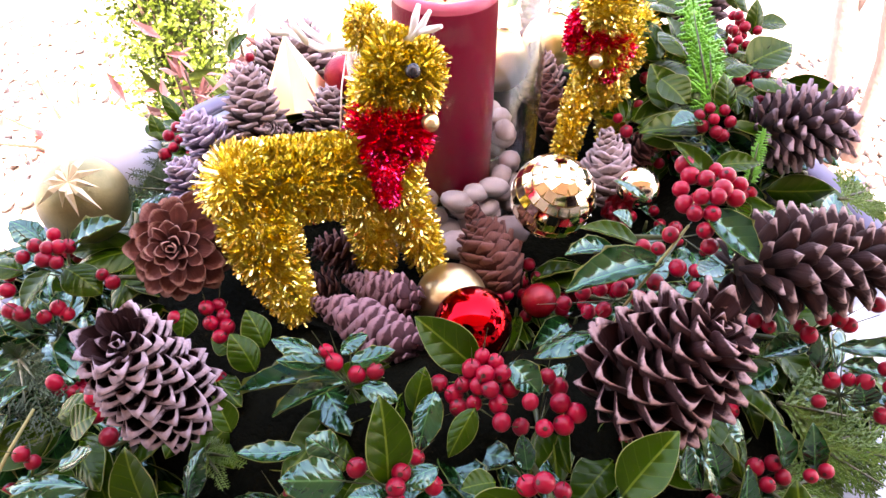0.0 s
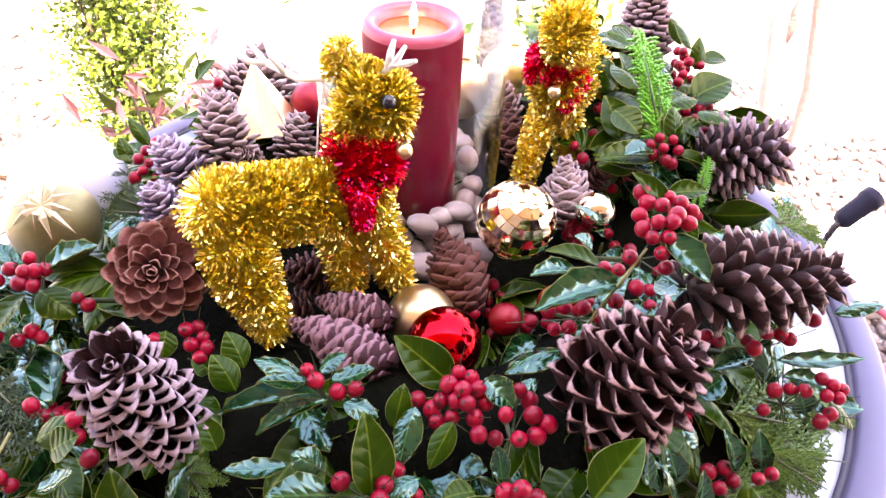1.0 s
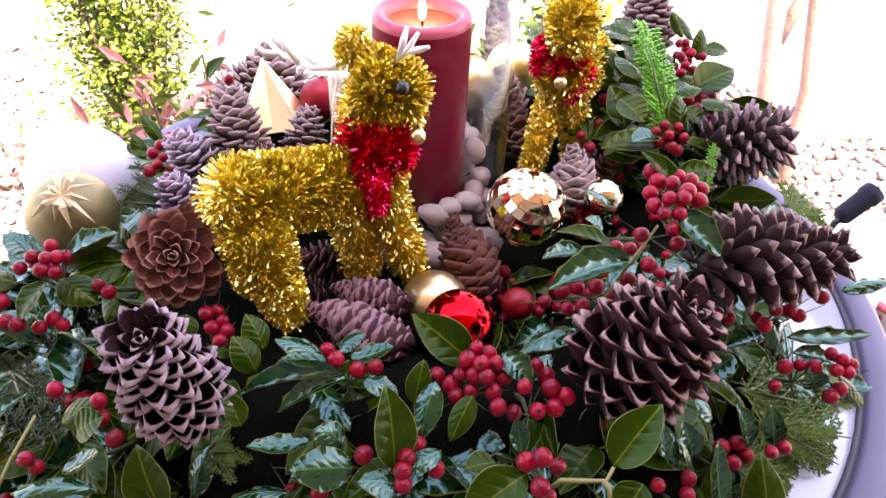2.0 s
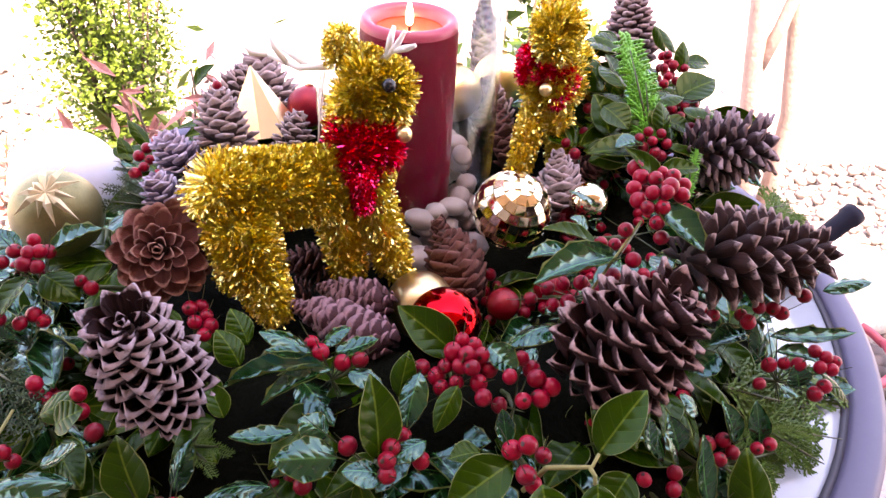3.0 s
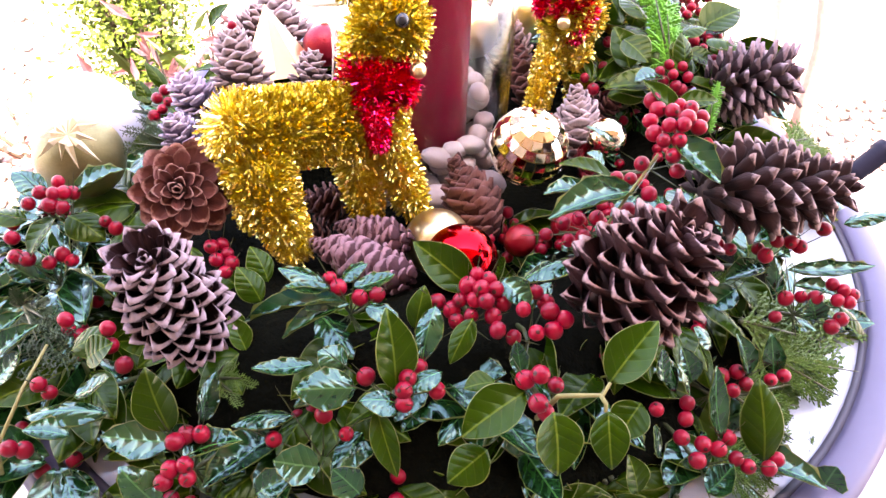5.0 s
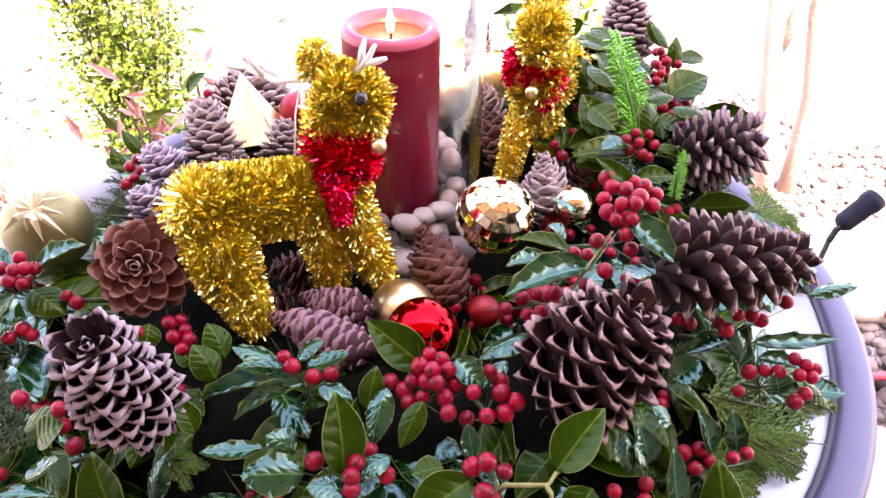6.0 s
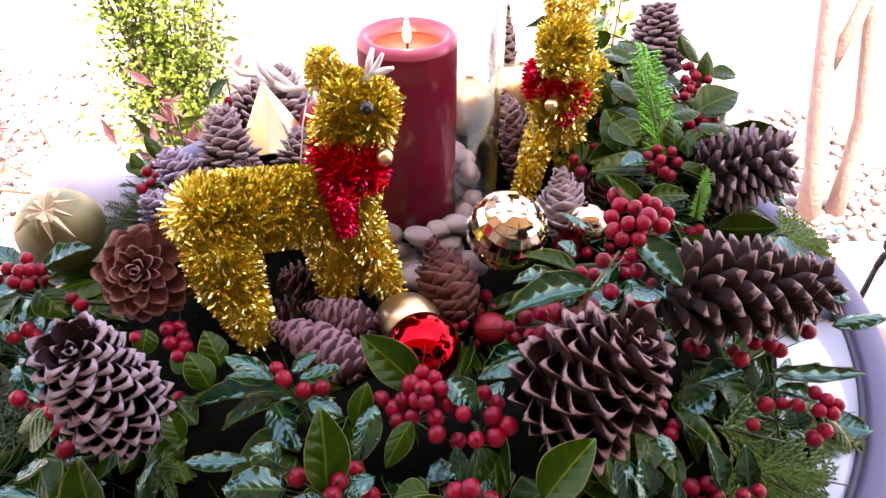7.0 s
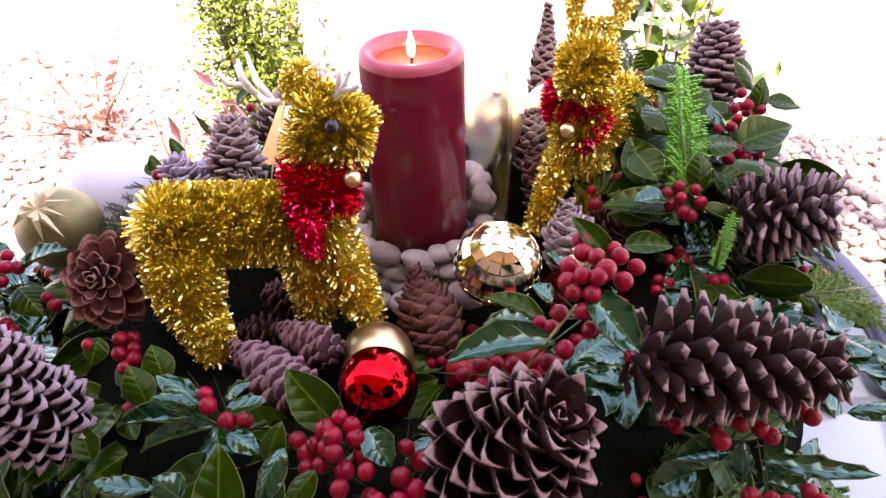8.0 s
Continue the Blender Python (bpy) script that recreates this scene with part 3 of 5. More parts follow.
mirror = root("mirror_ball", pose(0.074, 0.355, 0.925, 20, 10, 0), "gold mirror ball of small square facets", "mirror ball", "baubles")
part("ball", ball_mesh("ball", GOLD_SATIN), None, mirror).matrix_basis = Matrix.Diagonal((0.0262, 0.0262, 0.0262, 1))
rows = 12
for i in range(rows):
    th = math.pi * (i + 0.5) / rows
    cols = max(4, round(2 * rows * math.sin(th)))
    bm = bmesh.new()
    wx, wy = 0.027 * math.sin(th) * math.pi / cols * 0.94, 0.027 * math.pi / rows / 2 * 0.92
    block(bm, (-wx, -wy, -0.0006), (wx, wy, 0.0006))
    tile = finish(bm, "facet", GOLD_SHINY, False)
    for k in range(cols):
        ph = 6.28318 * (k + 0.5 * (i % 2)) / cols
        f = part("facet", tile, None, mirror)
        d = Vector((math.sin(th) * math.cos(ph), math.sin(th) * math.sin(ph), math.cos(th)))
        f.matrix_basis = Matrix.Translation(d * 0.0268) @ Matrix.Rotation(ph + 1.5708, 4, "Z") @ Matrix.Rotation(th, 4, "X") @ Matrix.Rotation(rng.uniform(-0.05, 0.05), 4, "X") @ Matrix.Rotation(rng.uniform(-0.05, 0.05), 4, "Y")

# crumpled red foil bow beside the mirror ball
bow = root("foil_bow", aim((0.113, 0.346, 0.914), (0.1, -0.5, 0.8)), "crumpled shiny red foil bow", "bow")
for k in range(7):
    bm = bmesh.new()
    rows_ = [[bm.verts.new((x * 0.006 * math.sin(3.1 * (j + 0.35) / 5), 0.003 * j + 0.001, 0.003 * math.sin(j * 1.7 + k + x * 2) + 0.0022 * j)) for x in (-1, -0.4, 0.3, 1)] for j in range(5)]
    for a, b in zip(rows_, rows_[1:]):
        for j in range(3):
            bm.faces.new((a[j], a[j + 1], b[j + 1], b[j]))
    bmesh.ops.solidify(bm, geom=bm.faces[:], thickness=0.0005)
    part("loop", bm, RED_SATIN, bow).matrix_basis = Matrix.Rotation(k * 0.9, 4, "Z") @ Matrix.Rotation(0.25 * (k % 3), 4, "X")

# star flower on the glitter bauble
flower = root("star_flower", aim((-0.219, 0.325, 0.957), (0.05, -0.6, 0.8)), "pale gold glitter star flower on a bauble", "ornament")
for k in range(10):
    bm = bmesh.new()
    a = bm.verts.new((0, 0, 0.002))
    L = (0.024, 0.015, 0.02)[k % 3]
    v = [bm.verts.new(c) for c in ((-0.0025, L * 0.4, 0.003), (0, L * 0.45, 0.0055), (0.0025, L * 0.4, 0.003), (0, L, -0.006), (0, L * 0.4, 0.0005))]
    for f in ((a, v[1], v[0]), (a, v[2], v[1]), (v[0], v[1], v[3]), (v[1], v[2], v[3]), (a, v[0], v[4]), (a, v[4], v[2]), (v[0], v[3], v[4]), (v[4], v[3], v[2])):
        bm.faces.new(f)
    part("petal", bm, PALE_GOLD, flower, smooth=False).matrix_basis = Matrix.Rotation(k * 0.62832 + 0.2, 4, "Z")

GOLD_FOIL = speckled("gold_foil", (0.72, 0.52, 0.27), (0.85, 0.66, 0.38), 60.0, 0.28, 0.9)
# faceted gold star standing behind the reindeer
star = root("star_ornament", aim((-0.116, 0.492, 0.902), (-0.07, 0.19, 0.44), 0.66), "folded gold foil star with bright facets", "ornament")
bm = bmesh.new()
top = bm.verts.new((0, 0, 0.064))
ring = [bm.verts.new((math.cos(6.28318 * k / 10) * (0.037 if k % 2 == 0 else 0.021), math.sin(6.28318 * k / 10) * (0.037 if k % 2 == 0 else 0.021), 0.004)) for k in range(10)]
for k in range(10):
    bm.faces.new((ring[k], ring[(k + 1) % 10], top))
bm.faces.new(list(reversed(ring)))
part("foil", bm, GOLD_FOIL, star, smooth=False)


# ---- tinsel reindeer ----
def tinsel(bm, p0, p1, r0, r1, n, index, gen):
    """A core rod from p0 to p1 with n bent foil strips standing out of it."""
    p0, p1 = Vector(p0), Vector(p1)
    axis = (p1 - p0)
    length = axis.length
    axis.normalize()
    a = axis.orthogonal().normalized()
    c = axis.cross(a)
    tube(bm, [p0, p0.lerp(p1, 0.2), p0.lerp(p1, 0.5), p0.lerp(p1, 0.8), p1], [r0 * 0.3, r0 * 0.68, (r0 + r1) * 0.37, r1 * 0.68, r1 * 0.3], 10, index)
    for _ in range(int(n * 1.35)):
        f = gen.uniform(-0.08, 1.08)
        r = r0 + (r1 - r0) * min(1, max(0, f))
        ang = gen.uniform(0, 6.28318)
        out = a * math.cos(ang) + c * math.sin(ang)
        slant = (f - 0.5) * 1.6 if abs(f - 0.5) > 0.45 else 0.0
        d = (out + axis * (gen.uniform(-0.7, 0.7) + slant) + Vector((gen.uniform(-0.5, 0.5), gen.uniform(-0.5, 0.5), gen.uniform(-0.5, 0.5)))).normalized()
        q = p0 + axis * (length * min(1.0, max(0.0, f))) + out * r * (0.68 if 0.1 < f < 0.9 else gen.uniform(0.1, 0.68))
        side = d.cross(Vector((gen.uniform(-1, 1), gen.uniform(-1, 1), gen.uniform(-1, 1)))).normalized() * gen.uniform(0.00034, 0.00075)
        L = min(0.0105, r * gen.uniform(0.26, 0.6))
        mid = q + d * L * 0.55 + side.cross(d) * gen.uniform(-1, 1)
        end = q + d * L + side.cross(d) * gen.uniform(-3, 3)
        v = [bm.verts.new(w) for w in (q - side, q + side, mid + side, mid - side, end + side, end - side)]
        for face in ((v[0], v[1], v[2], v[3]), (v[3], v[2], v[4], v[5])):
            bm.faces.new(face).material_index = index


def bead(bm, place, r, index):
    made = bmesh.ops.create_uvsphere(bm, u_segments=16, v_segments=10, radius=r, matrix=Matrix.Translation(place))
    for v in made["verts"]:
        for f in v.link_faces:
            f.material_index, f.smooth = index, True


DEER_MATERIALS = [TINSEL_GOLD, TINSEL_RED, BLACK, GOLD_SATIN, ANTLER]


gen = random.Random(11)
bm = bmesh.new()
tinsel(bm, (-0.108, 0.298, 0.975), (-0.040, 0.331, 0.962), 0.0238, 0.0235, 8200, 0, gen)        # trunk
tinsel(bm, (-0.114, 0.292, 0.988), (-0.100, 0.298, 0.972), 0.019, 0.022, 1500, 0, gen)
tinsel(bm, (-0.038, 0.330, 0.955), (-0.028, 0.336, 0.985), 0.026, 0.021, 2600, 0, gen)         # chest
tinsel(bm, (-0.033, 0.338, 0.985), (-0.028, 0.345, 1.018), 0.019, 0.019, 1900, 0, gen)         # neck
tinsel(bm, (-0.036, 0.348, 1.020), (-0.005, 0.351, 1.012), 0.0265, 0.0185, 4600, 0, gen)        # head
tinsel(bm, (-0.042, 0.358, 1.032), (-0.0405, 0.358, 1.050), 0.0105, 0.0085, 900, 0, gen)        # ear
tinsel(bm, (-0.101, 0.288, 0.964), (-0.090, 0.274, 0.935), 0.0215, 0.0165, 3200, 0, gen)        # hind legs
tinsel(bm, (-0.090, 0.274, 0.938), (-0.080, 0.269, 0.906), 0.0155, 0.011, 1900, 0, gen)
tinsel(bm, (-0.106, 0.302, 0.960), (-0.112, 0.302, 0.903), 0.0145, 0.0105, 1500, 0, gen)
tinsel(bm, (-0.026, 0.335, 0.950), (-0.006, 0.327, 0.892), 0.0165, 0.0115, 2300, 0, gen)       # fore legs
tinsel(bm, (-0.046, 0.331, 0.950), (-0.039, 0.325, 0.892), 0.0165, 0.012, 2200, 0, gen)
tinsel(bm, (-0.041, 0.326, 0.987), (-0.014, 0.341, 0.986), 0.0205, 0.018, 3600, 1, gen)        # scarf
tinsel(bm, (-0.030, 0.312, 0.982), (-0.028, 0.310, 0.955), 0.010, 0.006, 800, 1, gen)
bead(bm, (-0.013, 0.3270, 1.0295), 0.0042, 2)
bead(bm, (-0.004, 0.324, 1.000), 0.0050, 3)
for prong in (
    [(-0.046, 0.356, 1.028), (-0.067, 0.365, 1.023), (-0.089, 0.384, 1.024), (-0.099, 0.396, 1.031)],
    [(-0.060, 0.362, 1.024), (-0.079, 0.380, 1.030), (-0.090, 0.396, 1.040)],
    [(-0.075, 0.371, 1.023), (-0.082, 0.370, 1.034), (-0.086, 0.376, 1.044)],
    [(-0.088, 0.383, 1.024), (-0.098, 0.380, 1.026), (-0.104, 0.383, 1.032)],
    [(-0.018, 0.345, 1.036), (-0.009, 0.343, 1.046), (-0.004, 0.341, 1.056)],
    [(-0.014, 0.344, 1.040), (-0.012, 0.345, 1.050), (-0.010, 0.347, 1.057)],
    [(-0.010, 0.343, 1.044), (-0.003, 0.339, 1.047), (0.002, 0.336, 1.050)],
):
    tube(bm, prong, [0.0019] + [0.0021] * (len(prong) - 2) + [0.0011], 8, 4)
tube(bm, [(-0.051, 0.354, 1.026), (-0.054, 0.343, 1.011), (-0.055, 0.328, 0.992)], [0.0005, 0.0005, 0.0005], 6, 4)
tagged(new("reindeer_figure", finish(bm, "reindeer_figure", DEER_MATERIALS, False)), "gold tinsel reindeer figure with red tinsel scarf and bell", "figure", "tinsel reindeer")

bm = bmesh.new()
tinsel(bm, (0.122, 0.474, 0.962), (0.152, 0.525, 0.965), 0.0215, 0.021, 4200, 0, gen)           # trunk, running back
tinsel(bm, (0.117, 0.470, 0.956), (0.119, 0.474, 0.985), 0.022, 0.019, 2600, 0, gen)
tinsel(bm, (0.119, 0.474, 0.985), (0.120, 0.480, 1.010), 0.017, 0.017, 1800, 0, gen)
tinsel(bm, (0.120, 0.478, 1.018), (0.112, 0.456, 0.997), 0.021, 0.013, 3300, 0, gen)           # head, muzzle down
tinsel(bm, (0.107, 0.464, 0.950), (0.092, 0.438, 0.895), 0.0120, 0.0095, 2000, 0, gen)         # fore legs
tinsel(bm, (0.127, 0.466, 0.952), (0.132, 0.455, 0.895), 0.0120, 0.0095, 2000, 0, gen)
tinsel(bm, (0.146, 0.520, 0.955), (0.150, 0.522, 0.905), 0.013, 0.0095, 1350, 0, gen)
tinsel(bm, (0.164, 0.510, 0.955), (0.168, 0.512, 0.905), 0.013, 0.0095, 1350, 0, gen)
for prong in (
    ((0.110, 0.486, 1.028), (0.103, 0.490, 1.056), 0.0065),
    ((0.106, 0.488, 1.042), (0.114, 0.492, 1.060), 0.005),
    ((0.130, 0.486, 1.026), (0.146, 0.494, 1.054), 0.0065),
    ((0.138, 0.490, 1.040), (0.132, 0.494, 1.058), 0.005),
    ((0.112, 0.488, 1.032), (0.132, 0.490, 1.034), 0.006),
):
    tinsel(bm, prong[0], prong[1], prong[2], prong[2] * 0.7, 420, 0, gen)                      # antlers
tinsel(bm, (0.101, 0.474, 0.994), (0.097, 0.472, 0.970), 0.0105, 0.008, 1000, 1, gen)          # scarf and bow ends
tinsel(bm, (0.106, 0.462, 0.984), (0.130, 0.470, 0.976), 0.0105, 0.011, 1300, 1, gen)
tinsel(bm, (0.132, 0.466, 0.976), (0.120, 0.454, 0.956), 0.0095, 0.006, 800, 1, gen)
bead(bm, (0.109, 0.447, 0.974), 0.0050, 3)
tagged(new("reindeer_figure", finish(bm, "reindeer_figure", DEER_MATERIALS, False)), "gold tinsel reindeer figure facing out beside the candle vase", "figure", "tinsel reindeer")


# ---- holly ----
def leaf_mesh(name, mat, spiny, fold, curl):
    """A leaf one unit long along +y and one unit wide at x from -0.5 to 0.5, with a thin pale margin."""
    bm = bmesh.new()
    rows = []
    N = 13
    for i in range(N):
        y = i / (N - 1)
        w = math.sin(math.pi * y ** 0.85) ** 0.8 * 0.5 if 0 < y < 1 else 0.0
        tooth = spiny and i % 4 == 2
        if spiny and 0 < i < N - 1:
            w *= 1.06 if tooth else 0.98
        w = max(w, 0.012)
        row = []
        for x in (-1, -0.962, -0.5, 0, 0.5, 0.962, 1):
            z = fold * abs(x) ** 1.4 * w - curl * (y - 0.4) ** 2 + (0.03 if tooth and abs(x) == 1 else 0) + 0.008 * math.sin(i * 1.6 + x) * abs(x)
            row.append(bm.verts.new((x * w, y + (0.03 if tooth and abs(x) == 1 else 0), z)))
        rows.append(row)
    for a, b in zip(rows, rows[1:]):
        for j in range(6):
            bm.faces.new((a[j], a[j + 1], b[j + 1], b[j])).material_index = 1 if j in (0, 5) else 0
    ext = bmesh.ops.extrude_face_region(bm, geom=bm.faces[:])
    for v in ext["geom"]:
        if isinstance(v, bmesh.types.BMVert):
            v.co.z -= 0.014
    bmesh.ops.recalc_face_normals(bm, faces=bm.faces)
    return finish(bm, name, [mat, LEAF_EDGE])


OVAL = [leaf_mesh("leaf", LEAF_OVAL, False, 0.22, 0.25), leaf_mesh("leaf", LEAF_OVAL, False, -0.2, 0.4)]
SPINY = [leaf_mesh("leaf", LEAF_SPINY, True, 0.28, 0.3), leaf_mesh("leaf", LEAF_SPINY, True, -0.22, 0.5), leaf_mesh("leaf", LEAF_SPINY, True, 0.1, -0.2)]
BERRIES = [ball_mesh("berry", BERRY, 14, 9)]
UPWARD = Vector((0.0, -0.1, 1.0))
TOWARD = Vector((0.0, -0.28, 0.96))


def leaf(parent, origin, base, tip, width, kinds, gen, tilt=0.35):
    base, tip = Vector(base), Vector(tip)
    y = tip - base
    length = y.length
    y.normalize()
    n = (TOWARD if kinds is OVAL else UPWARD) + Vector((gen.uniform(-tilt, tilt), gen.uniform(-tilt, tilt), gen.uniform(-tilt, tilt)))
    x = y.cross(n).normalized()
    z = x.cross(y)
    m = Matrix((x * width, y * length, z * length)).transposed().to_4x4()
    m.translation = base - origin
    ob = part("leaf", gen.choice(kinds), None, parent)
    ob.matrix_basis = m
    return ob


def berry(parent, origin, place, gen, r=0.0042):
    ob = part("berry", BERRIES[0], None, parent)
    s = r * gen.uniform(0.88, 1.12)
    ob.matrix_basis = Matrix.Translation(Vector(place) - origin) @ Euler((gen.uniform(-1.2, 1.2), gen.uniform(-1.2, 1.2), 0)).to_matrix().to_4x4() @ Matrix.Diagonal((s, s, s * 1.05, 1))


TWIG_MESH = finish(tube(bmesh.new(), [(0, 0, 0), (0.8, 0, 0.35), (0.6, 0, 0.7), (0, 0, 1)], [1, 0.9, 0.8, 0.7], 6), "twig", GREEN_TWIG)
hg = random.Random(21)


def holly_sprig(leaves, berries):
    """A sprig: leaves given by foot, tip, width and kind, berries by place; twigs join them to a foot in the bed."""
    pts = [Vector(l[0]) for l in leaves] + [Vector(b) for b in berries]
    mid = sum(pts, Vector()) / len(pts)
    back = Vector((CX, CY, TABLE_Z + 0.05)) - mid
    foot = mid + Vector((back.x * 0.15, back.y * 0.15 + 0.01, -0.045))
    foot.z = max(foot.z, TABLE_Z + 0.012)
    spiny = sum(l[3] is SPINY for l in leaves) * 2 >= len(leaves)
    words = ("glossy dark green holly sprig" if spiny else "broad-leaved olive green holly sprig") + (" with a cluster of red berries" if len(berries) > 6 else " with a few red berries")
    sprig = root("holly_sprig", Matrix.Translation(foot), words, "holly sprig", "holly sprigs")
    hub = mid - foot + Vector((0, 0.008, -0.026))
    bm = bmesh.new()
    tube(bm, [(0, 0, 0), hub * 0.5 + Vector((0.003, 0, 0)), hub], [0.0018, 0.0015, 0.0012], 6)
    part("stem", bm, GREEN_TWIG, sprig)
    for p in pts:
        q = p - foot
        if (q - hub).length > 0.034:
            continue
        part("twig", TWIG_MESH, None, sprig).matrix_basis = aim(hub, q - hub) @ Matrix.Diagonal((0.00045, 0.00045, (q - hub).length, 1))
    for b, t, w, kind in leaves:
        leaf(sprig, foot, b, t, w * 1.08, kind, hg)
    for b in berries:
        berry(sprig, foot, b, hg)
    return sprig


holly_sprig(
    [
        ((-0.054, 0.210, 0.935), (-0.078, 0.216, 0.948), 0.013, SPINY),
        ((-0.053, 0.206, 0.938), (-0.076, 0.204, 0.941), 0.012, SPINY),
        ((-0.046, 0.199, 0.938), (-0.100, 0.198, 0.928), 0.012, SPINY),
        ((-0.043, 0.198, 0.936), (-0.078, 0.185, 0.928), 0.011, SPINY),
        ((-0.042, 0.210, 0.934), (-0.019, 0.211, 0.941), 0.012, SPINY),
        ((-0.035, 0.197, 0.935), (-0.017, 0.190, 0.933), 0.011, SPINY),
        ((-0.050, 0.220, 0.931), (-0.036, 0.224, 0.941), 0.011, SPINY),
    ],
    [
        (-0.054, 0.214, 0.938), (-0.049, 0.207, 0.938), (-0.038, 0.203, 0.934), (-0.029, 0.204, 0.935),
    ],
)
holly_sprig(
    [
        ((0.021, 0.202, 0.939), (-0.009, 0.216, 0.961), 0.020, OVAL),
        ((0.035, 0.198, 0.950), (0.049, 0.186, 0.942), 0.014, SPINY),
        ((0.018, 0.175, 0.947), (0.006, 0.158, 0.934), 0.011, OVAL),
        ((0.000, 0.183, 0.948), (-0.008, 0.162, 0.932), 0.013, SPINY),
        ((-0.010, 0.181, 0.932), (-0.005, 0.193, 0.951), 0.012, OVAL),
    ],
    [
        (0.022, 0.200, 0.952), (0.028, 0.198, 0.950), (0.017, 0.194, 0.950), (0.023, 0.188, 0.954),
        (0.031, 0.193, 0.948), (0.013, 0.189, 0.945), (0.020, 0.186, 0.948), (0.025, 0.182, 0.951),
        (0.009, 0.188, 0.939), (0.018, 0.181, 0.942), (0.002, 0.194, 0.939), (0.011, 0.182, 0.937),
        (0.029, 0.181, 0.941), (0.035, 0.190, 0.941),
    ],
)
holly_sprig(
    [
        ((0.042, 0.159, 0.922), (0.039, 0.168, 0.938), 0.009, SPINY),
        ((0.063, 0.208, 0.938), (0.050, 0.196, 0.932), 0.009, SPINY),
    ],
    [
        (0.042, 0.174, 0.953), (0.056, 0.177, 0.948), (0.063, 0.174, 0.945), (0.048, 0.166, 0.945),
        (0.057, 0.169, 0.943), (0.030, 0.171, 0.942), (0.040, 0.178, 0.928), (0.053, 0.197, 0.941),
        (0.059, 0.197, 0.933),
    ],
)
holly_sprig(
    [
        ((-0.019, 0.149, 0.926), (-0.022, 0.172, 0.958), 0.020, OVAL),
        ((-0.038, 0.150, 0.928), (-0.067, 0.148, 0.931), 0.019, SPINY),
        ((-0.043, 0.163, 0.927), (-0.056, 0.166, 0.936), 0.015, SPINY),
        ((0.002, 0.155, 0.933), (-0.015, 0.147, 0.930), 0.011, SPINY),
        ((-0.016, 0.142, 0.925), (-0.035, 0.142, 0.932), 0.014, SPINY),
        ((-0.060, 0.167, 0.924), (-0.089, 0.163, 0.926), 0.011, SPINY),
        ((-0.092, 0.172, 0.931), (-0.099, 0.181, 0.946), 0.011, OVAL),
        ((0.027, 0.148, 0.932), (0.012, 0.144, 0.934), 0.012, OVAL),
    ],
    [
        (-0.034, 0.157, 0.927), (-0.016, 0.146, 0.930), (-0.008, 0.163, 0.926), (-0.014, 0.153, 0.930),
        (-0.016, 0.142, 0.925), (0.000, 0.152, 0.921),
    ],
)
holly_sprig(
    [
        ((-0.209, 0.283, 0.942), (-0.179, 0.292, 0.958), 0.017, SPINY),
        ((-0.227, 0.293, 0.938), (-0.244, 0.299, 0.952), 0.017, SPINY),
        ((-0.216, 0.271, 0.937), (-0.230, 0.253, 0.923), 0.017, OVAL),
        ((-0.213, 0.280, 0.932), (-0.190, 0.268, 0.924), 0.020, OVAL),
        ((-0.236, 0.278, 0.930), (-0.256, 0.279, 0.937), 0.016, OVAL),
    ],
    [
        (-0.221, 0.277, 0.950), (-0.211, 0.272, 0.953), (-0.212, 0.283, 0.953), (-0.206, 0.274, 0.952),
        (-0.204, 0.279, 0.948), (-0.213, 0.268, 0.948), (-0.206, 0.267, 0.947), (-0.227, 0.272, 0.946),
    ],
)
holly_sprig(
    [
        ((-0.186, 0.175, 0.895), (-0.165, 0.177, 0.906), 0.012, SPINY),
        ((-0.166, 0.163, 0.899), (-0.207, 0.163, 0.901), 0.013, SPINY),
        ((-0.182, 0.153, 0.893), (-0.203, 0.154, 0.899), 0.013, SPINY),
        ((-0.180, 0.187, 0.910), (-0.165, 0.189, 0.920), 0.017, OVAL),
        ((-0.191, 0.194, 0.909), (-0.168, 0.197, 0.921), 0.015, OVAL),
        ((-0.240, 0.203, 0.893), (-0.215, 0.212, 0.911), 0.012, SPINY),
        ((-0.241, 0.194, 0.882), (-0.220, 0.202, 0.900), 0.012, SPINY),
        ((-0.256, 0.213, 0.888), (-0.228, 0.224, 0.908), 0.014, SPINY),
    ],
    [
        (-0.202, 0.177, 0.903), (-0.199, 0.177, 0.896), (-0.215, 0.153, 0.883), (-0.210, 0.155, 0.878),
        (-0.199, 0.215, 0.910), (-0.168, 0.197, 0.922), (-0.160, 0.184, 0.908), (-0.169, 0.194, 0.912),
    ],
)
holly_sprig(
    [
        ((-0.128, 0.142, 0.900), (-0.160, 0.143, 0.905), 0.018, SPINY),
        ((-0.125, 0.137, 0.895), (-0.095, 0.140, 0.907), 0.017, SPINY),
        ((-0.129, 0.145, 0.904), (-0.140, 0.163, 0.930), 0.021, OVAL),
        ((-0.122, 0.162, 0.886), (-0.114, 0.176, 0.909), 0.012, SPINY),
        ((-0.133, 0.119, 0.881), (-0.151, 0.130, 0.898), 0.016, SPINY),
    ],
    [
        (-0.121, 0.144, 0.903), (-0.114, 0.144, 0.903), (-0.125, 0.139, 0.905), (-0.119, 0.129, 0.901),
        (-0.126, 0.128, 0.899), (-0.118, 0.125, 0.896), (-0.129, 0.124, 0.895),
    ],
)
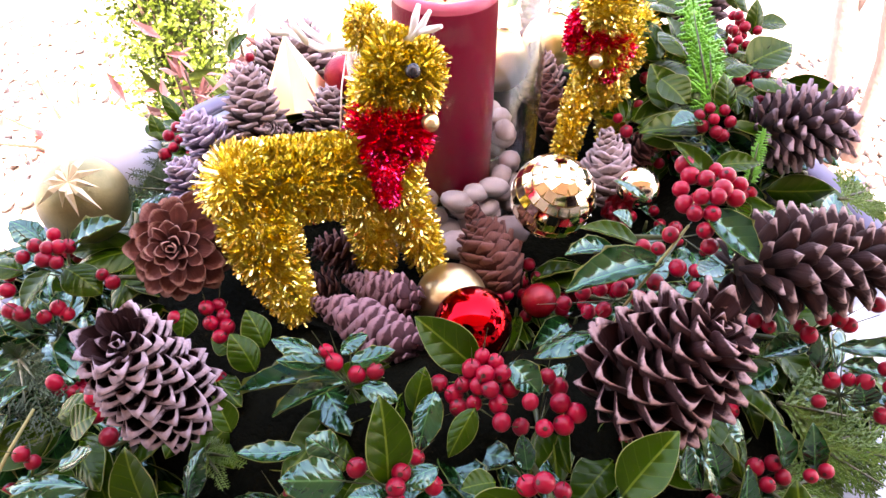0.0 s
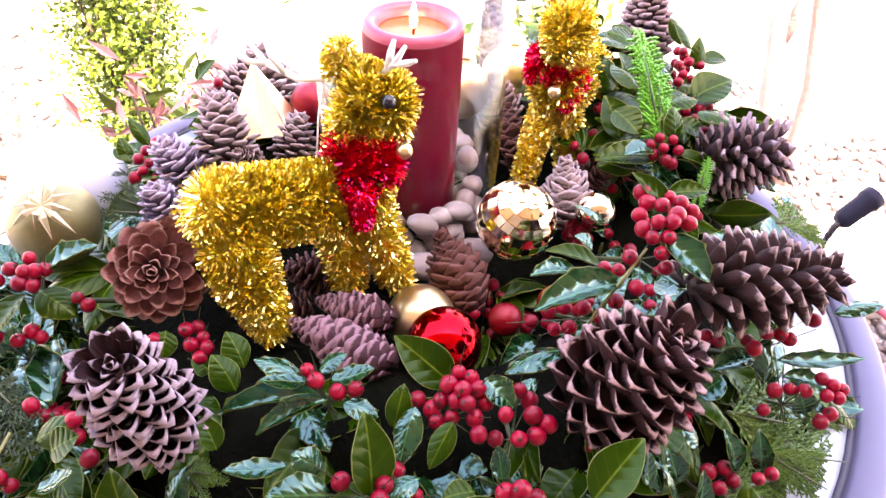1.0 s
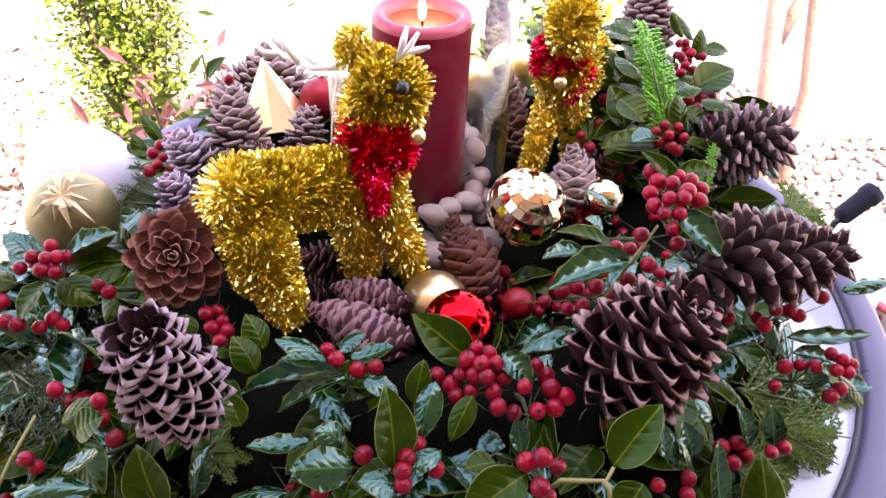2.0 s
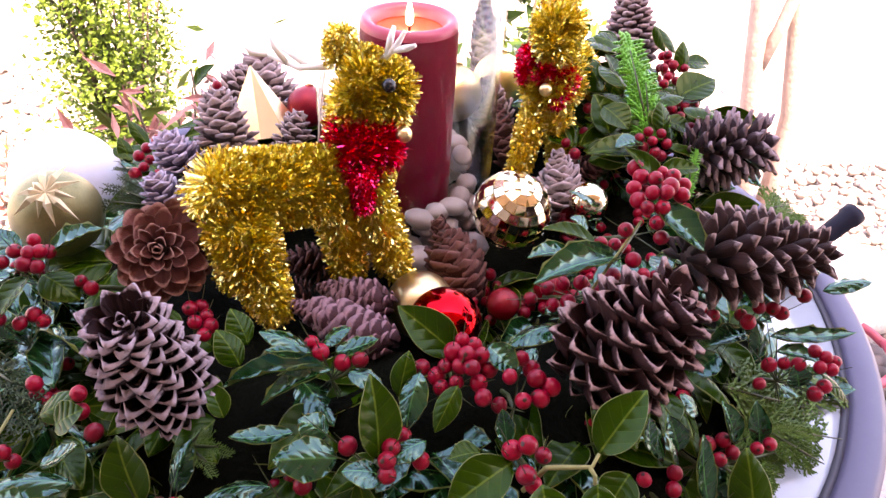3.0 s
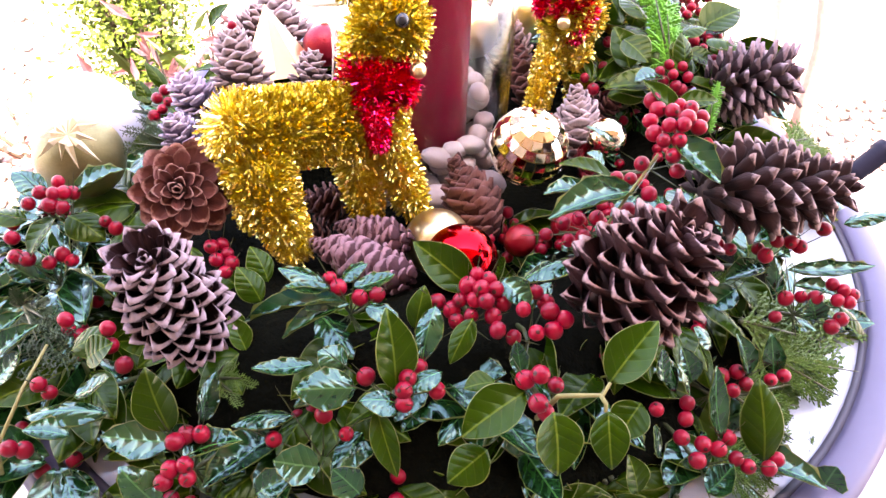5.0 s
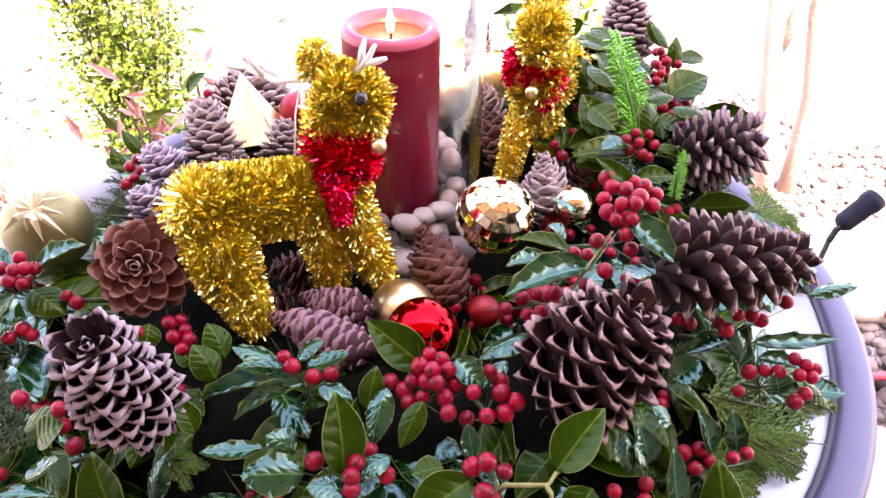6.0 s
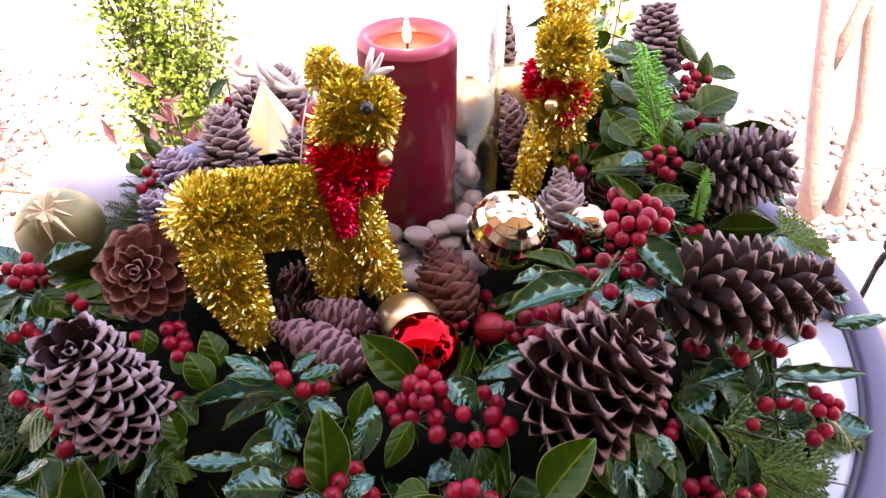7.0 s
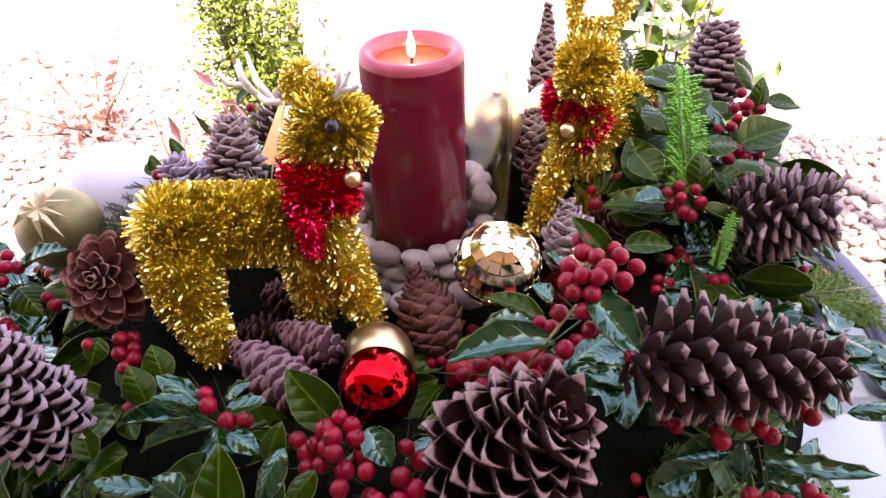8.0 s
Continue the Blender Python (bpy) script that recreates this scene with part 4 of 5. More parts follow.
holly_sprig(
    [
        ((-0.029, 0.141, 0.923), (-0.020, 0.117, 0.902), 0.012, OVAL),
        ((-0.057, 0.130, 0.892), (-0.079, 0.131, 0.898), 0.018, SPINY),
        ((-0.072, 0.157, 0.900), (-0.103, 0.155, 0.900), 0.012, SPINY),
        ((-0.037, 0.113, 0.897), (-0.049, 0.119, 0.910), 0.015, SPINY),
        ((-0.090, 0.126, 0.877), (-0.070, 0.130, 0.889), 0.014, SPINY),
    ],
    [
        (-0.056, 0.153, 0.903), (-0.082, 0.149, 0.889), (-0.045, 0.146, 0.896),
    ],
)
holly_sprig(
    [
        ((0.074, 0.131, 0.951), (0.094, 0.145, 0.975), 0.019, OVAL),
        ((0.072, 0.120, 0.945), (0.072, 0.101, 0.929), 0.016, OVAL),
        ((0.048, 0.118, 0.949), (0.049, 0.098, 0.931), 0.021, OVAL),
        ((0.039, 0.137, 0.939), (0.009, 0.123, 0.926), 0.021, OVAL),
        ((0.022, 0.123, 0.914), (0.003, 0.112, 0.905), 0.018, OVAL),
        ((0.096, 0.139, 0.924), (0.083, 0.126, 0.914), 0.018, OVAL),
    ],
    [
        (0.045, 0.138, 0.949), (0.039, 0.140, 0.943), (0.054, 0.141, 0.937), (0.043, 0.127, 0.943),
        (0.047, 0.127, 0.936),
    ],
)
holly_sprig(
    [
        ((0.173, 0.135, 0.871), (0.170, 0.161, 0.907), 0.021, OVAL),
        ((0.151, 0.148, 0.877), (0.146, 0.171, 0.910), 0.013, SPINY),
        ((0.116, 0.139, 0.878), (0.110, 0.146, 0.893), 0.017, SPINY),
        ((0.140, 0.124, 0.864), (0.153, 0.131, 0.878), 0.017, SPINY),
        ((0.216, 0.136, 0.837), (0.223, 0.143, 0.853), 0.019, SPINY),
        ((0.098, 0.116, 0.881), (0.093, 0.126, 0.899), 0.014, OVAL),
    ],
    [
        (0.116, 0.157, 0.892), (0.134, 0.161, 0.891), (0.132, 0.154, 0.887), (0.127, 0.144, 0.885),
        (0.138, 0.141, 0.883), (0.156, 0.148, 0.877), (0.146, 0.139, 0.881), (0.155, 0.135, 0.878),
        (0.133, 0.133, 0.881), (0.161, 0.132, 0.875), (0.172, 0.131, 0.874), (0.181, 0.139, 0.869),
    ],
)
holly_sprig(
    [
        ((0.127, 0.161, 0.901), (0.120, 0.172, 0.919), 0.011, SPINY),
        ((0.135, 0.160, 0.899), (0.129, 0.169, 0.915), 0.010, SPINY),
        ((0.117, 0.162, 0.909), (0.115, 0.171, 0.925), 0.009, SPINY),
        ((0.137, 0.168, 0.899), (0.131, 0.178, 0.916), 0.013, SPINY),
        ((0.182, 0.187, 0.879), (0.175, 0.200, 0.900), 0.013, SPINY),
        ((0.196, 0.186, 0.879), (0.193, 0.199, 0.900), 0.012, SPINY),
        ((0.153, 0.186, 0.906), (0.143, 0.191, 0.918), 0.010, SPINY),
    ],
    [
        (0.189, 0.179, 0.885), (0.199, 0.183, 0.883), (0.175, 0.189, 0.880), (0.166, 0.188, 0.878),
        (0.170, 0.179, 0.876), (0.180, 0.184, 0.875),
    ],
)
holly_sprig(
    [
        ((0.219, 0.244, 0.906), (0.270, 0.240, 0.910), 0.011, SPINY),
        ((0.221, 0.236, 0.903), (0.247, 0.228, 0.902), 0.011, SPINY),
        ((0.229, 0.215, 0.893), (0.224, 0.220, 0.906), 0.015, SPINY),
        ((0.244, 0.220, 0.900), (0.259, 0.207, 0.890), 0.011, OVAL),
        ((0.210, 0.233, 0.899), (0.208, 0.243, 0.919), 0.011, SPINY),
        ((0.257, 0.265, 0.927), (0.288, 0.266, 0.936), 0.010, SPINY),
        ((0.190, 0.242, 0.894), (0.169, 0.232, 0.886), 0.017, SPINY),
    ],
    [
        (0.235, 0.224, 0.914), (0.240, 0.220, 0.913), (0.247, 0.220, 0.909), (0.235, 0.215, 0.910),
        (0.242, 0.214, 0.909), (0.228, 0.223, 0.904), (0.222, 0.227, 0.901), (0.213, 0.227, 0.900),
        (0.204, 0.217, 0.895), (0.241, 0.212, 0.897), (0.235, 0.209, 0.894),
    ],
)
holly_sprig(
    [
        ((0.203, 0.243, 0.912), (0.177, 0.237, 0.910), 0.015, SPINY),
    ],
    [
        (0.169, 0.244, 0.929), (0.174, 0.239, 0.930), (0.193, 0.242, 0.927), (0.195, 0.236, 0.927),
        (0.204, 0.244, 0.931), (0.213, 0.244, 0.930), (0.218, 0.242, 0.928), (0.233, 0.258, 0.932),
        (0.238, 0.255, 0.930),
    ],
)
holly_sprig(
    [
        ((0.114, 0.249, 0.968), (0.064, 0.237, 0.962), 0.020, SPINY),
        ((0.126, 0.246, 1.002), (0.150, 0.228, 0.987), 0.016, SPINY),
        ((0.109, 0.273, 0.957), (0.077, 0.277, 0.968), 0.013, OVAL),
        ((0.085, 0.235, 0.931), (0.050, 0.226, 0.927), 0.017, SPINY),
        ((0.137, 0.271, 0.999), (0.117, 0.281, 1.017), 0.011, OVAL),
        ((0.142, 0.289, 0.997), (0.164, 0.287, 1.001), 0.012, OVAL),
        ((0.146, 0.255, 0.959), (0.133, 0.248, 0.958), 0.014, SPINY),
        ((0.126, 0.326, 0.949), (0.107, 0.331, 0.960), 0.014, SPINY),
    ],
    [
        (0.117, 0.261, 1.003), (0.123, 0.250, 1.007), (0.130, 0.249, 1.008), (0.141, 0.254, 1.003),
        (0.123, 0.269, 1.005), (0.122, 0.277, 1.006), (0.129, 0.264, 1.007), (0.139, 0.265, 1.008),
        (0.147, 0.266, 1.002), (0.137, 0.275, 1.004), (0.117, 0.252, 1.001), (0.120, 0.245, 1.001),
        (0.128, 0.245, 1.001), (0.125, 0.240, 0.995), (0.129, 0.239, 0.986), (0.133, 0.253, 1.009),
    ],
)
holly_sprig(
    [
        ((0.104, 0.297, 0.932), (0.074, 0.293, 0.934), 0.015, SPINY),
        ((0.111, 0.298, 0.948), (0.100, 0.301, 0.957), 0.012, SPINY),
    ],
    [
        (0.115, 0.253, 0.981), (0.119, 0.243, 0.968), (0.106, 0.261, 0.966), (0.112, 0.256, 0.969),
        (0.086, 0.239, 0.942), (0.096, 0.233, 0.943), (0.095, 0.249, 0.947), (0.086, 0.253, 0.943),
        (0.069, 0.255, 0.930), (0.078, 0.255, 0.938), (0.080, 0.245, 0.934), (0.112, 0.248, 0.953),
        (0.105, 0.246, 0.943),
    ],
)
holly_sprig(
    [
        ((0.197, 0.414, 0.954), (0.195, 0.426, 0.976), 0.018, OVAL),
        ((0.177, 0.402, 0.954), (0.155, 0.398, 0.954), 0.021, SPINY),
        ((0.184, 0.407, 0.944), (0.137, 0.405, 0.946), 0.023, OVAL),
        ((0.197, 0.409, 0.948), (0.239, 0.391, 0.932), 0.018, OVAL),
        ((0.166, 0.441, 0.939), (0.153, 0.458, 0.967), 0.027, OVAL),
        ((0.167, 0.481, 0.958), (0.148, 0.497, 0.985), 0.028, OVAL),
        ((0.195, 0.445, 0.962), (0.172, 0.434, 0.953), 0.020, OVAL),
        ((0.194, 0.532, 0.976), (0.169, 0.536, 0.987), 0.027, OVAL),
        ((0.184, 0.493, 0.958), (0.173, 0.506, 0.981), 0.023, OVAL),
    ],
    [
        (0.183, 0.411, 0.958), (0.176, 0.408, 0.954), (0.184, 0.402, 0.955), (0.193, 0.410, 0.957),
        (0.197, 0.405, 0.951), (0.186, 0.397, 0.948), (0.179, 0.404, 0.948), (0.191, 0.397, 0.945),
    ],
)
holly_sprig(
    [
        ((0.238, 0.482, 0.957), (0.262, 0.487, 0.970), 0.027, OVAL),
        ((0.228, 0.473, 0.954), (0.257, 0.476, 0.965), 0.021, OVAL),
        ((0.231, 0.473, 0.954), (0.204, 0.474, 0.962), 0.018, OVAL),
        ((0.225, 0.442, 0.955), (0.250, 0.442, 0.962), 0.015, OVAL),
        ((0.211, 0.450, 0.949), (0.233, 0.441, 0.943), 0.018, OVAL),
        ((0.199, 0.423, 0.947), (0.198, 0.435, 0.970), 0.015, OVAL),
        ((0.197, 0.435, 0.946), (0.178, 0.437, 0.955), 0.015, OVAL),
        ((0.244, 0.532, 0.973), (0.229, 0.542, 0.993), 0.015, OVAL),
        ((0.251, 0.527, 0.967), (0.273, 0.523, 0.968), 0.016, OVAL),
        ((0.245, 0.516, 0.961), (0.248, 0.530, 0.985), 0.014, OVAL),
        ((0.230, 0.507, 0.949), (0.207, 0.520, 0.973), 0.016, SPINY),
    ],
    [
        (0.233, 0.525, 0.973), (0.238, 0.520, 0.966), (0.229, 0.518, 0.964), (0.248, 0.518, 0.964),
        (0.231, 0.509, 0.960), (0.238, 0.507, 0.957), (0.227, 0.505, 0.955), (0.218, 0.504, 0.953),
        (0.226, 0.468, 0.956), (0.233, 0.465, 0.952), (0.240, 0.467, 0.954), (0.221, 0.464, 0.951),
        (0.226, 0.456, 0.949), (0.234, 0.441, 0.953), (0.240, 0.442, 0.955), (0.228, 0.437, 0.949),
    ],
)
holly_sprig(
    [
        ((0.193, 0.544, 0.973), (0.160, 0.542, 0.978), 0.026, OVAL),
        ((0.191, 0.546, 0.968), (0.179, 0.554, 0.984), 0.023, OVAL),
        ((0.169, 0.567, 0.971), (0.159, 0.573, 0.984), 0.020, OVAL),
        ((0.189, 0.526, 0.967), (0.166, 0.506, 0.947), 0.029, OVAL),
        ((0.190, 0.518, 0.964), (0.179, 0.498, 0.945), 0.024, OVAL),
        ((0.197, 0.492, 0.946), (0.161, 0.493, 0.955), 0.029, OVAL),
        ((0.197, 0.479, 0.946), (0.171, 0.468, 0.938), 0.025, OVAL),
        ((0.186, 0.470, 0.935), (0.153, 0.471, 0.944), 0.027, OVAL),
        ((0.207, 0.513, 0.957), (0.204, 0.490, 0.934), 0.024, SPINY),
        ((0.191, 0.435, 0.946), (0.167, 0.426, 0.941), 0.017, OVAL),
        ((0.174, 0.416, 0.938), (0.142, 0.409, 0.936), 0.021, OVAL),
        ((0.181, 0.407, 0.934), (0.161, 0.413, 0.950), 0.015, SPINY),
        ((0.164, 0.482, 0.926), (0.151, 0.495, 0.949), 0.026, OVAL),
        ((0.227, 0.484, 0.936), (0.210, 0.491, 0.952), 0.023, SPINY),
    ],
    [
        (0.159, 0.544, 0.974), (0.165, 0.541, 0.970), (0.158, 0.540, 0.968), (0.163, 0.532, 0.967),
        (0.168, 0.529, 0.963), (0.161, 0.529, 0.962), (0.170, 0.522, 0.962), (0.171, 0.520, 0.958),
        (0.162, 0.518, 0.956), (0.147, 0.452, 0.936), (0.146, 0.446, 0.929), (0.155, 0.447, 0.930),
        (0.163, 0.448, 0.931), (0.167, 0.450, 0.934), (0.159, 0.439, 0.928), (0.157, 0.482, 0.942),
    ],
)
holly_sprig(
    [
        ((-0.132, 0.244, 0.936), (-0.133, 0.231, 0.927), 0.013, OVAL),
        ((-0.090, 0.231, 0.920), (-0.098, 0.241, 0.938), 0.016, OVAL),
        ((-0.092, 0.216, 0.919), (-0.103, 0.226, 0.937), 0.016, OVAL),
        ((-0.108, 0.230, 0.919), (-0.117, 0.231, 0.927), 0.012, OVAL),
    ],
    [
        (-0.123, 0.248, 0.932), (-0.118, 0.252, 0.930), (-0.114, 0.245, 0.929), (-0.111, 0.239, 0.927),
        (-0.114, 0.234, 0.925), (-0.138, 0.241, 0.932), (-0.119, 0.239, 0.930), (-0.191, 0.277, 0.928),
        (-0.185, 0.274, 0.925),
    ],
)
holly_sprig(
    [
        ((-0.230, 0.254, 0.903), (-0.247, 0.258, 0.914), 0.013, SPINY),
    ],
    [
        (-0.244, 0.276, 0.928), (-0.242, 0.267, 0.925), (-0.237, 0.256, 0.920), (-0.231, 0.255, 0.919),
        (-0.216, 0.264, 0.914), (-0.211, 0.262, 0.911), (-0.221, 0.257, 0.914), (-0.204, 0.221, 0.896),
    ],
)
holly_sprig(
    [
        ((-0.208, 0.435, 0.914), (-0.215, 0.444, 0.932), 0.011, OVAL),
        ((-0.204, 0.469, 0.909), (-0.219, 0.480, 0.929), 0.011, OVAL),
        ((-0.173, 0.517, 0.941), (-0.157, 0.525, 0.958), 0.014, OVAL),
        ((-0.221, 0.443, 0.924), (-0.206, 0.434, 0.919), 0.011, OVAL),
    ],
    [
        (-0.190, 0.424, 0.933), (-0.194, 0.416, 0.931), (-0.186, 0.414, 0.929), (-0.189, 0.407, 0.927),
        (-0.195, 0.404, 0.923), (-0.182, 0.427, 0.938), (-0.150, 0.498, 0.950),
    ],
)

holly_sprig(
    [
        ((0.236, 0.575, 0.981), (0.253, 0.570, 0.959), 0.014, OVAL),
        ((0.262, 0.560, 0.953), (0.287, 0.555, 0.954), 0.020, OVAL),
        ((0.226, 0.470, 0.960), (0.259, 0.480, 0.972), 0.030, OVAL),
        ((0.202, 0.450, 0.965), (0.221, 0.450, 0.971), 0.017, OVAL),
        ((0.197, 0.425, 0.952), (0.200, 0.440, 0.967), 0.017, OVAL),
        ((0.177, 0.460, 0.972), (0.164, 0.490, 0.981), 0.022, OVAL),
        ((0.188, 0.540, 0.975), (0.157, 0.520, 0.987), 0.026, OVAL),
        ((0.196, 0.500, 0.963), (0.208, 0.520, 0.978), 0.018, OVAL),
        ((0.219, 0.440, 0.966), (0.238, 0.420, 0.969), 0.018, OVAL),
        ((0.155, 0.440, 0.965), (0.171, 0.420, 0.957), 0.024, OVAL),
    ],
    [
        (0.239, 0.550, 0.962), (0.248, 0.554, 0.955), (0.256, 0.558, 0.948), (0.246, 0.550, 0.946), (0.241, 0.554, 0.949), (0.255, 0.558, 0.941), (0.240, 0.550, 0.940), (0.251, 0.554, 0.935),
    ],
)


# ---- filling sprigs over the wreath ----
fg = random.Random(5)


def filler(x, y, z, out, n, spiny, reds):
    foot = Vector((x, y, z - 0.03))
    foot.z = max(foot.z, TABLE_Z + 0.006)
    sprig = root("holly_sprig", Matrix.Translation(foot), "glossy dark green holly sprig tucked into the wreath" if spiny else "olive green holly sprig tucked into the wreath", "holly sprig", "holly sprigs")
    hub = Vector((x, y, z - 0.008))
    bm = bmesh.new()
    tube(bm, [(0, 0, 0), (hub - foot) * 0.6, hub - foot], [0.0018, 0.0014, 0.001], 6)
    part("stem", bm, GREEN_TWIG, sprig)
    for k in range(n):
        a = out + fg.uniform(-1.7, 1.7)
        L = fg.uniform(0.034, 0.05)
        d = Vector((math.cos(a), math.sin(a), fg.uniform(-0.45, 0.25))) * L
        b = hub + d * 0.15
        leaf(sprig, foot, b, b + d, L * fg.uniform(0.42, 0.58), SPINY if spiny else OVAL, fg, 0.6)
    for k in range(reds):
        berry(sprig, foot, hub + Vector((fg.uniform(-0.012, 0.012), fg.uniform(-0.012, 0.012), fg.uniform(-0.008, 0.004))), fg)


for ring, count in ((0.175, 18), (0.215, 22), (0.25, 26), (0.28, 32)):
    for k in range(count):
        a = 6.28318 * (k + fg.uniform(-0.3, 0.3)) / count
        r = ring + fg.uniform(-0.012, 0.012)
        x, y = CX + r * math.cos(a), CY + r * math.sin(a)
        if x > 0.17 and y < 0.37 and r > 0.235 or (x < 0.0 and -0.02 < y - 0.27 < 0.05 and r < 0.2):
            continue
        z = TABLE_Z + bed(x, y) + (0.004 if y < 0.3 else 0.014)
        filler(x, y, z, a, fg.choice((4, 5, 6)), fg.random() < 0.38, fg.choice((0, 0, 0, 2, 4)))

for k in range(40):
    a = 3.3 + 2.75 * (k + fg.uniform(-0.4, 0.4)) / 40
    r = 0.15 + 0.13 * ((k * 0.618) % 1)
    x, y = CX + r * math.cos(a), CY + r * math.sin(a)
    filler(x, y, TABLE_Z + bed(x, y) - 0.002, a, 4, k % 3 > 0, 0)

for k in range(9):
    x, y = -0.1 + 0.21 * ((k * 0.618) % 1), 0.125 + 0.1 * ((k * 0.377 + 0.2) % 1)
    filler(x, y, TABLE_Z + bed(x, y) - 0.003, 4.7, 4, k % 3 > 0, 0)

for x, y in ((0.075, 0.315), (0.10, 0.325), (0.135, 0.33), (0.16, 0.335), (0.085, 0.285), (0.12, 0.29), (0.155, 0.30), (0.175, 0.37), (0.19, 0.40), (0.15, 0.385), (0.045, 0.285), (0.17, 0.44), (0.2, 0.46), (0.16, 0.47)):
    filler(x, y, TABLE_Z + bed(x, y) + 0.018, math.atan2(y - CY, x - CX), 5, True, 3)

for k in range(20):
    x = 0.13 + 0.14 * ((k * 0.618) % 1)
    y = 0.43 + 0.19 * ((k * 0.377 + 0.1) % 1)
    filler(x, y, 0.915 + 0.035 * ((k * 0.29) % 1), 0.8 * (k % 3) - 0.6, 6, k % 4 == 0, (k % 3) * 2)
for x, y in ((0.055, 0.325), (0.066, 0.338), (0.05, 0.30)):
    filler(x, y, 0.885, -1.2, 4, False, 3)

for k in range(20):
    x = -0.275 + 0.085 * ((k * 0.618) % 1)
    y = 0.19 + 0.17 * ((k * 0.377 + 0.1) % 1)
    filler(x, y, 0.865 + 0.03 * ((k * 0.29) % 1), 3.3 + 0.5 * (k % 3), 5, k % 4 > 0, (k % 4) // 2 * 3)
for k in range(16):
    x = 0.17 + 0.085 * ((k * 0.618) % 1)
    y = 0.46 + 0.11 * ((k * 0.377 + 0.1) % 1)
    filler(x, y, 0.918 + 0.03 * ((k * 0.29) % 1), 0.9 * (k % 3) - 0.4, 5, False, (k % 3) * 2)


for x, y in ((-0.205, 0.165), (-0.172, 0.143), (-0.225, 0.19), (-0.14, 0.128), (-0.238, 0.215), (-0.1, 0.118), (-0.06, 0.112)):
    filler(x, y, 0.862, 4.0, 5, True, 2)


def bare_twig(points, r, label):
    tagged(part("bare_twig", tube(bmesh.new(), points, [r * (1 - 0.1 * i) for i in range(len(points))], 8), TWIG), label, "twig")


bare_twig([(0.046, 0.135, 0.92), (0.052, 0.129, 0.945), (0.060, 0.126, 0.949), (0.070, 0.125, 0.950), (0.074, 0.130, 0.952)], 0.0013, "pale grey twig between olive leaves")
bare_twig([(0.069, 0.125, 0.950), (0.071, 0.122, 0.948), (0.071, 0.120, 0.945)], 0.0011, "short pale twig holding a leaf")
bare_twig([(-0.224, 0.150, 0.865), (-0.221, 0.154, 0.883), (-0.213, 0.180, 0.897), (-0.206, 0.202, 0.905)], 0.0012, "pale green twig among holly")
bare_twig([(0.090, 0.240, 0.905), (0.095, 0.239, 0.942), (0.110, 0.246, 0.968), (0.122, 0.252, 0.988)], 0.001, "light green twig carrying a berry cluster")


# ---- cedar sprigs ----
def frond_mesh(name, mat, seed, side=0.38, plump=1.0):
    """Flat scaly spray, one unit long along +y."""
    g = random.Random(seed)
    verts, faces = [], []

    def needle(p, d, L, w):
        n = Vector((-d.y, d.x, 0)) * w
        k = len(verts)
        for c in (p, p + d * L * 0.5 + n, p + d * L, p + d * L * 0.5 - n, p + d * L * 0.5 + Vector((0, 0, w))):
            verts.append(tuple(c))
        faces.extend([(k, k + 1, k + 4), (k + 1, k + 2, k + 4), (k + 2, k + 3, k + 4), (k + 3, k, k + 4), (k, k + 3, k + 2, k + 1)])

    def branch(p, d, L, depth):
        steps = max(3, int(L / 0.05))
        for i in range(steps):
            f = i / steps
            q = p + d * L * f + Vector((0, 0, -0.25 * (L * f) ** 2))
            needle(q, d, L / steps * (1.3 if plump == 1.0 else 2.3), plump * (0.011 if depth else 0.014))
            if depth < 2 and i > 0:
                for s in (-1, 1) if depth == 0 else ((-1,) if i % 2 else (1,)):
                    ang = s * g.uniform(0.55, 0.85)
                    e = Vector((d.x * math.cos(ang) - d.y * math.sin(ang), d.x * math.sin(ang) + d.y * math.cos(ang), g.uniform(-0.2, 0.2)))
                    branch(q, e.normalized(), (side if depth == 0 else 0.14) * (1 - f * 0.75) * g.uniform(0.7, 1.1), depth + 1)

    branch(Vector((0, 0, 0)), Vector((0, 1, 0)), 1.0, 0)
    return from_lists(name, verts, faces, mat)


FRONDS = [frond_mesh("spray", CEDAR, 1), frond_mesh("spray", CEDAR_BRIGHT, 2, 0.17, 1.7), frond_mesh("spray", CEDAR_DARK, 3)]


def cedar(base, tips, kind, label):
    base = Vector(base)
    ob = root("cedar_sprig", Matrix.Translation(base), label, "cedar sprig", "cedar sprigs")
    for t in tips:
        q = Vector(t) - base
        part("stem", tube(bmesh.new(), [(0, 0, 0), q * 0.4, q * 0.8], [0.0012, 0.0009, 0.0004], 5), GREEN_TWIG, ob)
    for t in tips:
        y = Vector(t) - base
        L = y.length
        y.normalize()
        x = y.cross(TOWARD + Vector((fg.uniform(-0.4, 0.4), fg.uniform(-0.3, 0.3), 0))).normalized()
        m = Matrix((x * L, y * L, x.cross(y) * L)).transposed().to_4x4()
        part("spray", FRONDS[kind], None, ob).matrix_basis = m
    return ob


